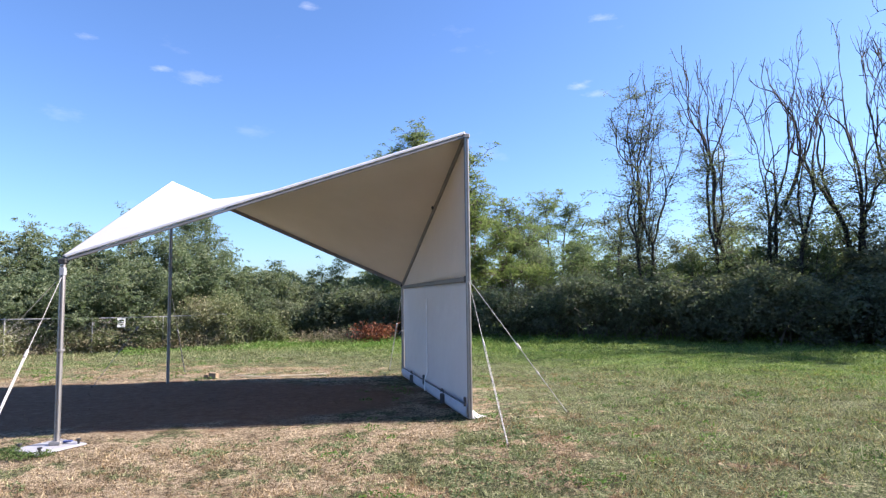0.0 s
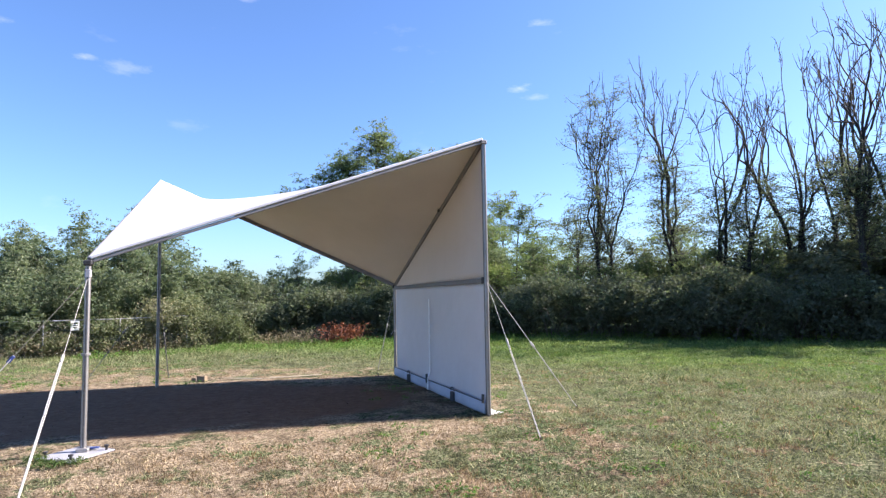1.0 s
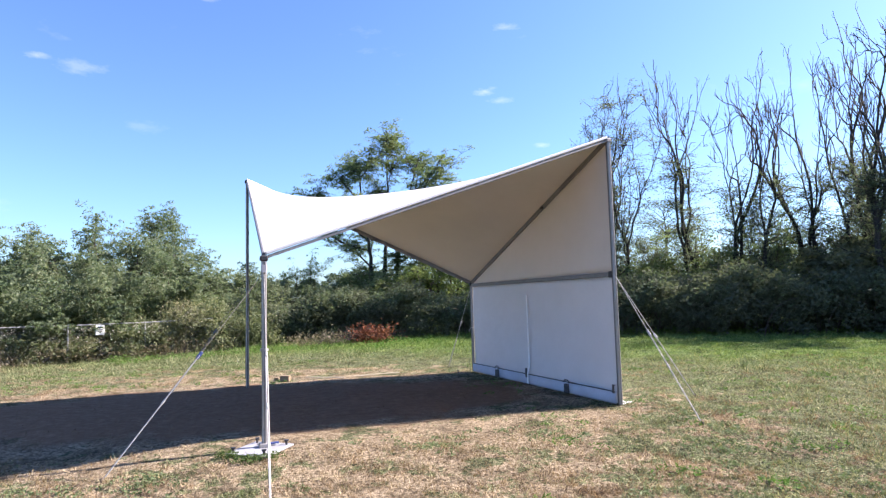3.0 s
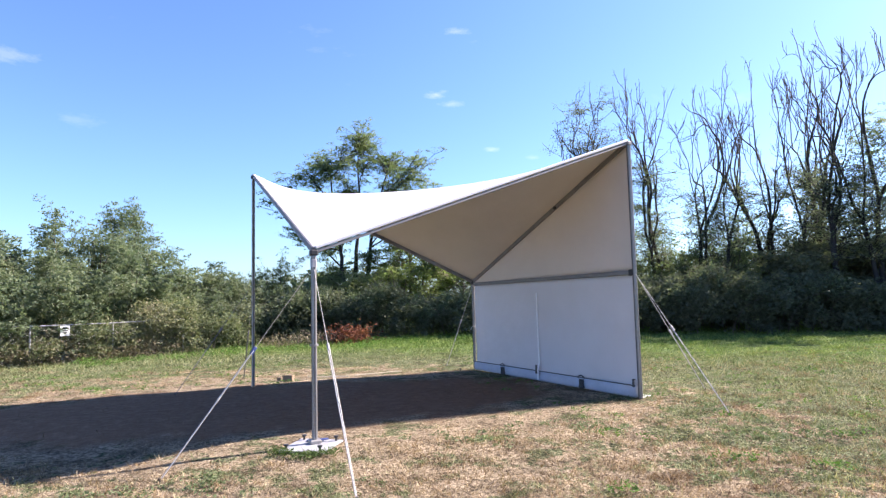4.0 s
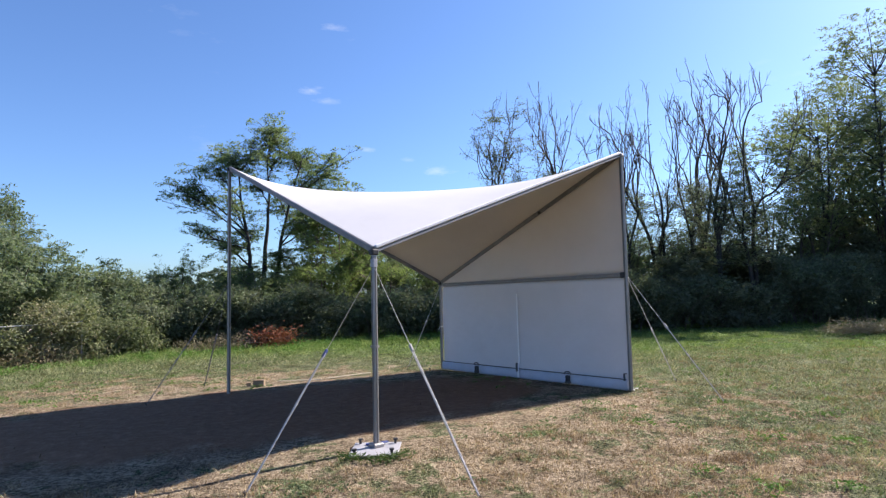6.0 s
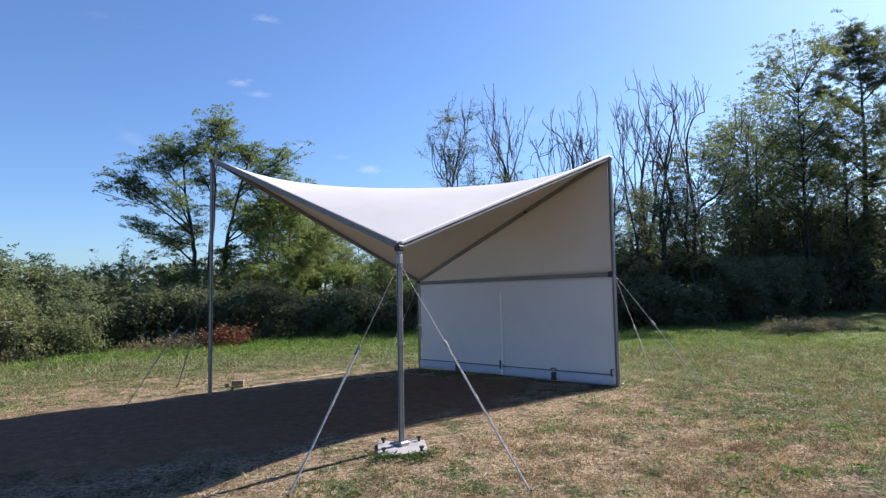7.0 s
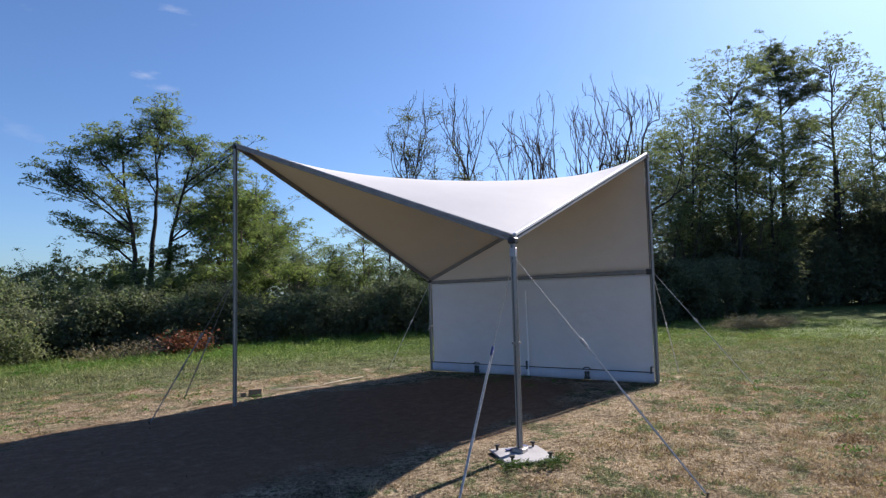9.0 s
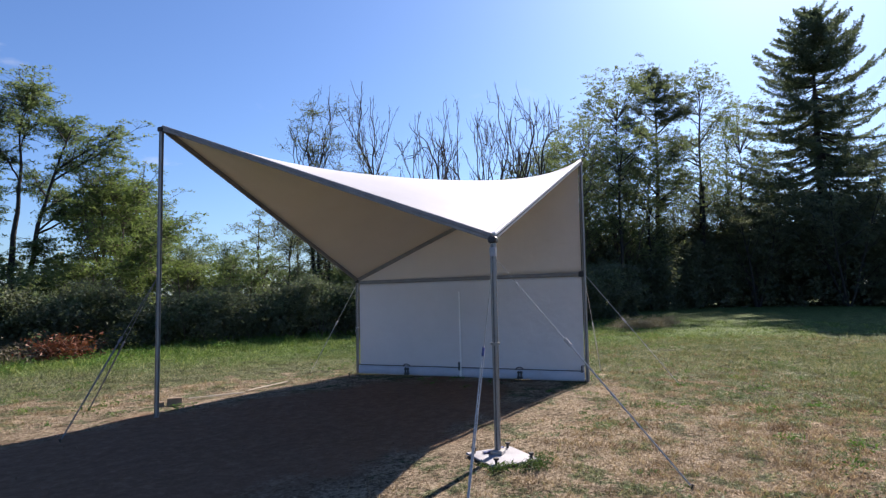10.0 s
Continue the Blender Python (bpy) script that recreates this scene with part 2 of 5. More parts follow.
def blade_material():
    m, nt, b = node_material("grass_blades", 0.7)
    b.inputs["Specular IOR Level"].default_value = 0.15
    geo = nt.nodes.new("ShaderNodeNewGeometry")
    shade = geo.outputs["Random Per Island"]
    g, worn, soil, lush, tone, tent_shade = turf_zones(nt)
    straw = ramp(nt, shade, ((0.0, (0.135, 0.098, 0.071)), (0.5, (0.305, 0.232, 0.154)), (1.0, (0.525, 0.43, 0.295))))
    straw = mixed(nt, worn, straw, ramp(nt, shade, ((0.0, (0.186, 0.146, 0.104)), (0.5, (0.342, 0.277, 0.186)), (1.0, (0.535, 0.453, 0.312)))))
    straw = mixed(nt, maths(nt, "MULTIPLY", soil, 0.6), straw, ramp(nt, shade, ((0.0, (0.08, 0.048, 0.028)), (1.0, (0.30, 0.19, 0.11)))))
    grass = ramp(nt, shade, ((0.0, (0.048, 0.072, 0.030)), (0.55, (0.165, 0.208, 0.096)), (1.0, (0.36, 0.37, 0.22))))
    rich = ramp(nt, shade, ((0.0, (0.045, 0.095, 0.018)), (0.55, (0.130, 0.222, 0.055)), (1.0, (0.28, 0.365, 0.125))))
    green = maths(nt, "ADD", g, maths(nt, "MULTIPLY", maths(nt, "SUBTRACT", shade, 0.5), 0.16))
    col = mixed(nt, ramp(nt, green, ((0.50, (0, 0, 0)), (0.58, (1, 1, 1)))), straw, mixed(nt, lush, grass, rich))
    col = mixed(nt, 0.8, col, tone, "MULTIPLY")
    # blades inside the oval take the painted shade as well
    col = mixed(nt, maths(nt, "MULTIPLY", tent_shade, 0.85), col, ramp(nt, shade, ((0.0, (0.10, 0.058, 0.036)), (1.0, (0.22, 0.142, 0.095)))))
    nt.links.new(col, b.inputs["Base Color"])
    tr = nt.nodes.new("ShaderNodeBsdfTranslucent")
    nt.links.new(mixed(nt, 1.0, col, (1.1, 1.0, 0.78), "MULTIPLY"), tr.inputs["Color"])
    mx = nt.nodes.new("ShaderNodeMixShader")
    mx.inputs["Fac"].default_value = 0.36
    nt.links.new(b.outputs["BSDF"], mx.inputs[1])
    nt.links.new(tr.outputs["BSDF"], mx.inputs[2])
    nt.links.new(mx.outputs["Shader"], nt.nodes["Material Output"].inputs["Surface"])
    return m


TURF, BLADES = ground_material(), blade_material()
CANOPY = fabric("white_tent_fabric", (0.55, 0.545, 0.56), 0.05, 0.12)
BEIGE_FABRIC = fabric("beige_grey_fabric", (0.63, 0.57, 0.525), 0.05)
WALL = fabric("white_wall_fabric", (0.62, 0.62, 0.65), 0.05)
RAIL_LIGHT = speckled("white_rail_pocket", (0.55, 0.55, 0.59), (0.66, 0.66, 0.70), 0.6, 0, 5, 60)
HEM = speckled("grey_hem_fabric", (0.42, 0.44, 0.52), (0.52, 0.54, 0.63), 0.6, 0, 3, 40)
ALU = speckled("worn_aluminium", (0.20, 0.195, 0.195), (0.33, 0.32, 0.32), 0.45, 0.7, 6, 90, 0.001, (1, 1, 0.2))
RAIL = speckled("grey_aluminium_rail", (0.165, 0.155, 0.16), (0.255, 0.245, 0.25), 0.55, 0.25, 6, 90)
GROOVE = speckled("dark_aluminium_groove", (0.07, 0.07, 0.075), (0.12, 0.12, 0.125), 0.6, 0.3, 6, 90)
DARK = speckled("black_fitting", (0.015, 0.015, 0.018), (0.04, 0.04, 0.045), 0.5, 0.2, 20, 90)
PLATE = speckled("galvanised_plate", (0.25, 0.255, 0.29), (0.36, 0.365, 0.40), 0.5, 0.2, 5, 50, 0.002)
CORD = speckled("white_cord", (0.82, 0.82, 0.82), (0.9, 0.9, 0.9), 0.7, 0, 30, 300)
ROPE = speckled("white_webbing", (0.29, 0.28, 0.28), (0.48, 0.47, 0.46), 0.75, 0, 30, 300)
# the same webbing, its backlit look put into a darker grey
ROPE_BACKLIT = speckled("backlit_webbing", (0.10, 0.10, 0.11), (0.20, 0.20, 0.21), 0.75, 0, 30, 300)
ROPE_DULL = speckled("dull_cord", (0.16, 0.155, 0.14), (0.26, 0.25, 0.22), 0.75, 0, 30, 300)
STEEL = speckled("steel_stake", (0.05, 0.042, 0.036), (0.11, 0.09, 0.075), 0.8, 0.3, 15, 90)
BLUE = speckled("blue_strap", (0.015, 0.03, 0.12), (0.03, 0.06, 0.22), 0.55, 0, 15, 90)
BARK = speckled("grey_brown_bark", (0.035, 0.028, 0.022), (0.13, 0.105, 0.085), 0.9, 0, 2.5, 14, 0.03, (1, 1, 0.25))
BARK_DARK = speckled("dark_bark", (0.014, 0.013, 0.012), (0.044, 0.040, 0.037), 0.9, 0, 2.5, 14, 0.03, (1, 1, 0.25))
LEAF_LOCUST = leafy("locust_leaves", ((0.064, 0.098, 0.047), (0.108, 0.152, 0.072), (0.160, 0.204, 0.100), (0.23, 0.262, 0.138)), 0.55, 0.55)
LEAF_YOUNG = leafy("sunlit_young_leaves", ((0.066, 0.102, 0.036), (0.115, 0.162, 0.058), (0.165, 0.212, 0.082), (0.23, 0.265, 0.11)), 0.55, 0.6)
LEAF_SPARSE = leafy("thin_pale_leaves", ((0.08, 0.105, 0.06), (0.13, 0.16, 0.095), (0.19, 0.215, 0.14)), 0.45, 0.6)
LEAF_BUSH = leafy("shrub_leaves", ((0.060, 0.090, 0.054), (0.105, 0.145, 0.086), (0.155, 0.192, 0.120), (0.225, 0.252, 0.172)), 0.5, 0.6)
LEAF_BRAMBLE = leafy("bramble_leaves", ((0.066, 0.088, 0.044), (0.125, 0.152, 0.080), (0.205, 0.222, 0.130), (0.40, 0.36, 0.26)), 0.45, 0.6)
# hedge and thicket leaves with their shade put into a darker colour
LEAF_SHADE = leafy("shade_dark_leaves", ((0.066, 0.080, 0.054), (0.102, 0.120, 0.080), (0.145, 0.162, 0.110)), 0.42, 0.75)
# a paler copy of the thicket leaves, haze put into the colour
LEAF_WOOD = leafy("woodland_undergrowth_leaves", ((0.075, 0.09, 0.06), (0.12, 0.138, 0.09), (0.175, 0.19, 0.124)), 0.45, 0.75)
LEAF_RIGHT = leafy("alder_leaves", ((0.080, 0.112, 0.056), (0.148, 0.182, 0.092), (0.235, 0.262, 0.145)), 0.55, 0.65)
# needle greens lightened to stand for haze before the conifers
NEEDLES = leafy("conifer_needles", ((0.06, 0.085, 0.058), (0.105, 0.132, 0.092), (0.16, 0.185, 0.135)), 0.5, 0.7)
# distance haze is mixed into these leaf colours
LEAF_FAR = leafy("hazy_far_leaves", ((0.06, 0.085, 0.06), (0.09, 0.12, 0.08), (0.13, 0.155, 0.10)), 0.2)
LEAF_RED = leafy("dead_red_leaves", ((0.10, 0.03, 0.018), (0.22, 0.075, 0.04), (0.32, 0.14, 0.08)), 0.25)
LEAF_WEED = leafy("weed_leaves", ((0.035, 0.08, 0.015), (0.08, 0.165, 0.032), (0.15, 0.25, 0.055)), 0.35, 0.7)
LEAF_TUFT = leafy("dark_grass_tuft", ((0.03, 0.055, 0.015), (0.06, 0.10, 0.03), (0.13, 0.17, 0.06)), 0.35, 0.7)
LEAF_CREEP = leafy("creeping_weed_leaves", ((0.06, 0.09, 0.04), (0.12, 0.16, 0.078), (0.20, 0.245, 0.13)), 0.35, 0.6)
LEAF_IVY = leafy("dead_ivy_leaves", ((0.045, 0.028, 0.021), (0.095, 0.06, 0.044), (0.16, 0.105, 0.078)), 0.25, 0.75)
LEAF_RUSSET = leafy("russet_dry_stalks", ((0.09, 0.055, 0.03), (0.20, 0.13, 0.07), (0.36, 0.26, 0.15)), 0.3, 0.8, 1.4)
LEAF_DRY = leafy("dry_stems", ((0.12, 0.10, 0.06), (0.20, 0.17, 0.11), (0.28, 0.24, 0.16)), 0.3)
PALE = speckled("pale_lath_wood", (0.42, 0.36, 0.28), (0.58, 0.52, 0.43), 0.7, 0, 8, 60)
WOOD = speckled("weathered_wood", (0.15, 0.105, 0.07), (0.30, 0.22, 0.15), 0.8, 0, 6, 60, 0.003)
SIGN = speckled("white_sign_metal", (0.68, 0.68, 0.66), (0.78, 0.78, 0.77), 0.4, 0, 8, 60)
GALV = speckled("galvanised_wire", (0.30, 0.30, 0.31), (0.46, 0.46, 0.47), 0.5, 0.6, 10, 60)


# ---- mesh tools ----
def raw_mesh(name, verts, faces, material, smooth=False):
    """A mesh from arrays: verts n x 3, faces m x k."""
    verts, faces = np.asarray(verts, np.float32), np.asarray(faces, np.int32)
    me = bpy.data.meshes.new(name)
    m, k = faces.shape
    me.vertices.add(len(verts))
    me.vertices.foreach_set("co", verts.ravel())
    me.loops.add(m * k)
    me.loops.foreach_set("vertex_index", faces.ravel())
    me.polygons.add(m)
    me.polygons.foreach_set("loop_start", np.arange(0, m * k, k, dtype=np.int32))
    me.polygons.foreach_set("loop_total", np.full(m, k, np.int32))
    me.update(calc_edges=True)
    me.materials.append(material)
    if smooth:
        me.polygons.foreach_set("use_smooth", np.ones(m, bool))
    return me


def part_of(name, me, parent, label=""):
    ob = new(name, me)
    ob.parent = parent
    if label:
        ob["label"] = label
    return ob


def part(name, bm, material, parent, label="", smooth=False):
    """A bmesh linked as one mesh object under a thing or a part."""
    bmesh.ops.recalc_face_normals(bm, faces=bm.faces)
    me = bpy.data.meshes.new(name)
    bm.to_mesh(me)
    bm.free()
    me.materials.append(material)
    if smooth:
        for p in me.polygons:
            p.use_smooth = True
    return part_of(name, me, parent, label)


def thing(name, at, label, category, group="", kind=""):
    ob = new(name)
    ob.location = at
    ob.empty_display_size = 0.2
    return tagged(ob, label, category, group, kind)


def box(bm, centre, size, turn=None, bevel=0.0):
    m = Matrix.Translation(centre) @ (turn.to_4x4() if turn else Matrix()) @ Matrix.Diagonal((*size, 1))
    made = bmesh.ops.create_cube(bm, size=1.0, matrix=m)
    if bevel:
        edges = list({e for v in made["verts"] for e in v.link_edges})
        bmesh.ops.bevel(bm, geom=edges, offset=bevel, segments=1, affect="EDGES", profile=0.5)
    return bm


def aim(d, up=Vector((0, 0, 1))):
    """A turn whose x axis lies along d and whose z axis is as near up as can be."""
    x = Vector(d).normalized()
    y = up.cross(x).normalized()
    return Matrix((x, y, x.cross(y))).transposed()


def beam(bm, a, b, wide, high, bevel=0.006, up=Vector((0, 0, 1))):
    a, b = Vector(a), Vector(b)
    return box(bm, (a + b) / 2, ((b - a).length, wide, high), aim(b - a, up), bevel)


def rod(bm, a, b, r0, r1=None, sides=10):
    a, b = Vector(a), Vector(b)
    m = Matrix.Translation((a + b) / 2) @ (b - a).to_track_quat("Z", "Y").to_matrix().to_4x4()
    bmesh.ops.create_cone(bm, cap_ends=True, segments=sides, radius1=r0, radius2=r0 if r1 is None else r1, depth=(b - a).length, matrix=m)
    return bm


def smooth_step(a, b, v):
    t = np.clip((np.asarray(v, float) - a) / (b - a), 0, 1)
    return t * t * (3 - 2 * t)


def lie(x, y):
    """The height of the field: it falls gently to the north-west and rises to the east."""
    x, y = np.asarray(x, float), np.asarray(y, float)
    z = -0.45 * smooth_step(9, 25, y) * smooth_step(2, -14, x) + 0.25 * smooth_step(16, 34, x)
    z = z - 0.05 * smooth_step(10, 14, y) * smooth_step(-5, -1, x) * smooth_step(6, 1, x)
    z = z - 0.06 * smooth_step(5.9, 4.9, y + 0.8 * np.minimum(x + 5.0, 0.0))
    return z


def rough_lie(x, y):
    x, y = np.asarray(x, float), np.asarray(y, float)
    near = np.exp(-((x + 3) ** 2 + (y - 8) ** 2) / 900.0)
    bumps = 0.012 * np.sin(2.3 * x + 0.7 * y) * np.sin(1.9 * y - 0.6 * x) + 0.008 * np.sin(5.1 * x + 1.3) * np.sin(4.7 * y + 0.4 * x)
    return lie(x, y) + near * bumps


# ---- ground ----
def make_ground():
    s = np.linspace(-1, 1, 190)
    spread = np.sinh(s * 6.2) / np.sinh(6.2) * 900
    xs, ys = spread - 3.0, spread + 9.0
    X, Y = np.meshgrid(xs, ys)
    V = np.stack([X, Y, rough_lie(X, Y)], -1).reshape(-1, 3)
    n = len(xs)
    i = np.arange(n * n).reshape(n, n)
    F = np.stack([i[:-1, :-1], i[:-1, 1:], i[1:, 1:], i[1:, :-1]], -1).reshape(-1, 4)
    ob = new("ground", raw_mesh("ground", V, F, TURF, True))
    return tagged(ob, "dry mown field of straw and green grass patches", "ground", kind="structure")


make_ground()


# ---- tent ----
A, B, C, D = (Vector(p) for p in ((-4.612, 6.315, 2.250), (-5.785, 11.265, 4.135), (-1.070, 12.305, 1.972), (0.326, 7.69, 4.068)))


def foot(p, sink=0.0):
    return Vector((p.x, p.y, float(rough_lie(p.x, p.y)) - sink))


def canopy_point(u, v):
    """u from A to B and from D to C, v from A to D and from B to C."""
    return A * (1 - u) * (1 - v) + B * u * (1 - v) + C * u * v + D * (1 - u) * v


def make_tent():
    tent = thing("canopy_tent", (0, 0, 0), "white fabric canopy tent with high and low corners, one wall", "tent")
    n = 36
    V, F, LF = [], [], []
    for layer in (0, 1):
        for i in range(n + 1):
            for j in range(n + 1):
                p = canopy_point(i / n, j / n)
                V.append((p.x, p.y, p.z + 0.034 - 0.004 * layer + 0.305 * 16 * (i / n) * (1 - i / n) * (j / n) * (1 - j / n)))
    k = (n + 1) ** 2
    for i in range(n):
        for j in range(n):
            a = i * (n + 1) + j
            F.append((a, a + n + 1, a + n + 2, a + 1))
            LF.append((a, a + 1, a + n + 2, a + n + 1))
    part_of("canopy", raw_mesh("canopy", V[:k], F, CANOPY, True), tent, "taut white fabric roof")
    # the roof's lower layer has a beige-grey colour of its own
    part_of("roof_underside", raw_mesh("roof_underside", V[k:], LF, BEIGE_FABRIC, True), tent, "beige-grey underside of the roof")
    for name, p, q in (("edge_rail", A, B), ("edge_rail", B, C), ("edge_rail", C, D), ("edge_rail", D, A)):
        d = (q - p).normalized()
        bm = bmesh.new()
        lift = Vector((0, 0, 0.020 if p is D else 0.008))
        beam(bm, p + d * 0.02 + lift, q - d * 0.02 + lift, 0.056 if p is D else 0.046, 0.040, 0.008)
        part(name, bm, RAIL_LIGHT if p is D else RAIL, tent, "light fabric pocket over the edge rail" if p is D else "grey aluminium edge rail")
        bm = bmesh.new()
        beam(bm, p + d * 0.05 + Vector((0, 0, -0.030)), q - d * 0.05 + Vector((0, 0, -0.030)), 0.034, 0.036, 0.004)
        part("rail_channel", bm, RAIL, tent, "grey aluminium channel under the edge")
    # posts
    for p, wide in ((A, 0.058), (B, 0.058), (C, 0.06), (D, 0.064)):
        g = foot(p)
        bm = bmesh.new()
        box(bm, (p.x, p.y, (g.z + p.z) / 2 - 0.02), (wide, wide, p.z - g.z - 0.06), Matrix.Rotation(radians(14.5), 3, "Z"), wide * 0.22)
        post = part("post", bm, ALU, tent, "slotted aluminium post")
        for k in range(4):             # a channel runs down each face, its shade drawn as a dark strip
            nrm = Matrix.Rotation(radians(14.5 + 90 * k), 3, "Z") @ Vector((1, 0, 0))
            sidewise = Vector((-nrm.y, nrm.x, 0))
            bm = bmesh.new()
            box(bm, Vector((p.x, p.y, (g.z + p.z) / 2 - 0.02)) + nrm * (wide / 2), (0.0025, wide * 0.24, p.z - g.z - 0.12), aim(nrm), 0.0)
            part("groove_strip", bm, GROOVE, post, "dark strip in place of the channel's shade")
        if p is A:
            # dark discs on two faces stand for the shade inside the holes
            for face in (Vector((-1, 0, 0)), Vector((0, -1, 0))):
                nrm = Matrix.Rotation(radians(14.5), 3, "Z") @ face
                z, hole_mesh = 0.12, None
                while z < p.z - 0.26:
                    q = Vector((p.x, p.y, z)) + nrm * (wide / 2 + 0.0005)
                    if hole_mesh is None:
                        bm = bmesh.new()
                        rod(bm, Vector((0, 0, 0)), nrm * 0.002, 0.0055, sides=8)
                        hole_disc = part("hole_disc", bm, DARK, post)
                        hole_mesh = hole_disc.data
                    else:
                        hole_disc = part_of("hole_disc", hole_mesh, post)
                    hole_disc.location = q
                    z += 0.055
            bm = bmesh.new()
            rod(bm, (p.x, p.y, 1.13), (p.x, p.y, 1.155), 0.05, sides=16)
            part("collar", bm, ALU, post)
            bm = bmesh.new()
            box(bm, (p.x, p.y, p.z - 0.16), (0.066, 0.066, 0.11), Matrix.Rotation(radians(14.5), 3, "Z"), 0.012)
            part("sleeve", bm, PLATE, post)
        if p in (A, C, D, B):
            bm = bmesh.new()
            box(bm, (p.x, p.y, p.z - 0.035), (0.095, 0.09, 0.07), Matrix.Rotation(radians(14.5), 3, "Z"), 0.015)
            part("corner_bracket", bm, RAIL if p is D else DARK, post, "dark metal corner bracket")
    # wall
    gc, gd = foot(C), foot(D)
    along = (D - C)
    along.z = 0
    along.normalize()
    out = Vector((along.y, -along.x, 0))          # away from the covered side
    if out.x < 0:
        out = -out
    c_in, d_in = Vector((C.x, C.y, 0)) + along * 0.05, Vector((D.x, D.y, 0)) - along * 0.05
    zb_c, zb_d = 1.93, 1.965
    bm = bmesh.new()
    beam(bm, (c_in.x, c_in.y, zb_c - 0.02), (d_in.x, d_in.y, zb_d), 0.06, 0.07, 0.01)
    part("cross_beam", bm, RAIL, tent, "grey horizontal aluminium beam")

    def sheet(name, rows, cols, place, material, label, thick=None):
        V, F = [], []
        for layer in (0, 1):
            for i in range(rows + 1):
                for j in range(cols + 1):
                    p = place(i / rows, j / cols)
                    V.append(p + (thick or out * 0.004) * layer)
        k = (rows + 1) * (cols + 1)
        for i in range(rows):
            for j in range(cols):
                a = i * (cols + 1) + j
                F.append((a, a + 1, a + cols + 2, a + cols + 1))
                F.append((k + a, k + a + cols + 1, k + a + cols + 2, k + a + 1))
        for j in range(cols):
            for a, b in ((j + 1, j), (rows * (cols + 1) + j, rows * (cols + 1) + j + 1)):
                F.append((a, b, k + b, k + a))
        return part_of(name, raw_mesh(name, V, F, material, True), tent, label)

    def gable(s, t):
        base = c_in.lerp(d_in, t)
        low = zb_c + (zb_d - zb_c) * t + 0.02
        high = C.z + (D.z - C.z) * t - 0.02
        return Vector((base.x, base.y, low + (max(high, low + 0.002) - low) * s)) + out * 0.012

    sheet("gable_panel", 16, 30, gable, BEIGE_FABRIC, "white triangular fabric panel")

    def side(s, t):
        base = c_in.lerp(d_in, t)
        low = gc.z + (gd.z - gc.z) * t + 0.02
        high = zb_c + (zb_d - zb_c) * t - 0.04
        ripple = 0.010 * math.sin(t * 31 + 2 * math.sin(s * 4)) * (1 - s) + 0.012 * math.sin(t * 9 + s * 7)
        return Vector((base.x, base.y, low + (high - low) * s)) + out * (0.014 + ripple * 0.6)

    sheet("side_wall", 30, 60, side, WALL, "white fabric wall hanging from the beam")
    # hem along the wall's foot, with two ratchets and the central zip cord
    def hem(s, t):
        base = c_in.lerp(d_in, t)
        low = gc.z + (gd.z - gc.z) * t + 0.015
        return Vector((base.x, base.y, low + 0.19 * s)) - out * (0.030 + 0.018 * math.sin(s * math.pi) + 0.006 * math.sin(t * 23))

    hem_part = sheet("wall_hem", 6, 60, hem, HEM, "grey-blue hem roll along the ground")
    bm = bmesh.new()
    a, b = c_in - out * 0.055, d_in - out * 0.055
    beam(bm, (a.x, a.y, gc.z + 0.205), (b.x, b.y, gd.z + 0.205), 0.016, 0.016, 0.004)
    part("hem_rod", bm, GROOVE, hem_part)
    for t in (0.242, 0.746):
        base = c_in.lerp(d_in, t) - out * 0.07
        z = gc.z + (gd.z - gc.z) * t
        bm = bmesh.new()
        for side in (-1, 1):
            p = base + along * (0.026 * side)
            box(bm, (p.x, p.y, z + 0.10), (0.018, 0.06, 0.15), aim(along), 0.005)
        rod(bm, base + Vector((0, 0, z + 0.05)) - along * 0.055, base + Vector((0, 0, z + 0.05)) + along * 0.055, 0.022, sides=12)
        rod(bm, base + Vector((0, 0, z + 0.145)) - along * 0.05, base + Vector((0, 0, z + 0.145)) + along * 0.05, 0.016, sides=12)
        part("ratchet", bm, GROOVE, tent, "dark grey ratchet buckle on the hem")
        bm = bmesh.new()
        for i in range(10):
            a0, a1 = math.pi * i / 10, math.pi * (i + 1) / 10
            p0 = base + along * (0.074 * math.cos(a0)) + Vector((0, 0, z + 0.195 + 0.050 * math.sin(a0)))
            p1 = base + along * (0.074 * math.cos(a1)) + Vector((0, 0, z + 0.195 + 0.050 * math.sin(a1)))
            rod(bm, p0, p1, 0.011, sides=6)
        part("buckle_loop", bm, GROOVE, tent)
    mid = c_in.lerp(d_in, 0.488) - out * 0.03
    bm = bmesh.new()
    pts = [mid + Vector((0, 0, z)) + along * dx for z, dx in ((1.68, 0), (1.2, 0.004), (0.7, 0.008), (0.35, 0.015), (0.22, 0.022), (0.02, 0.028))]
    pts = [p - out * (0.0 if i < 4 else 0.05) for i, p in enumerate(pts)]
    for p, q, wide in zip(pts, pts[1:], (0.024, 0.027, 0.032, 0.040, 0.042)):
        beam(bm, p, q, 0.014, wide, 0.003, up=along)
    part("zip_cord", bm, CORD, tent, "white cord hanging down the wall's middle")
    bm = bmesh.new()
    box(bm, mid - out * 0.06 + Vector((0, 0, 0.22)), (0.04, 0.04, 0.17), aim(along), 0.01)
    part("cord_clip", bm, GROOVE, tent)
    # hook that holds the wall's lower corner, and the tie on the short post
    p = d_in - along * 0.04 - out * 0.05
    bm = bmesh.new()
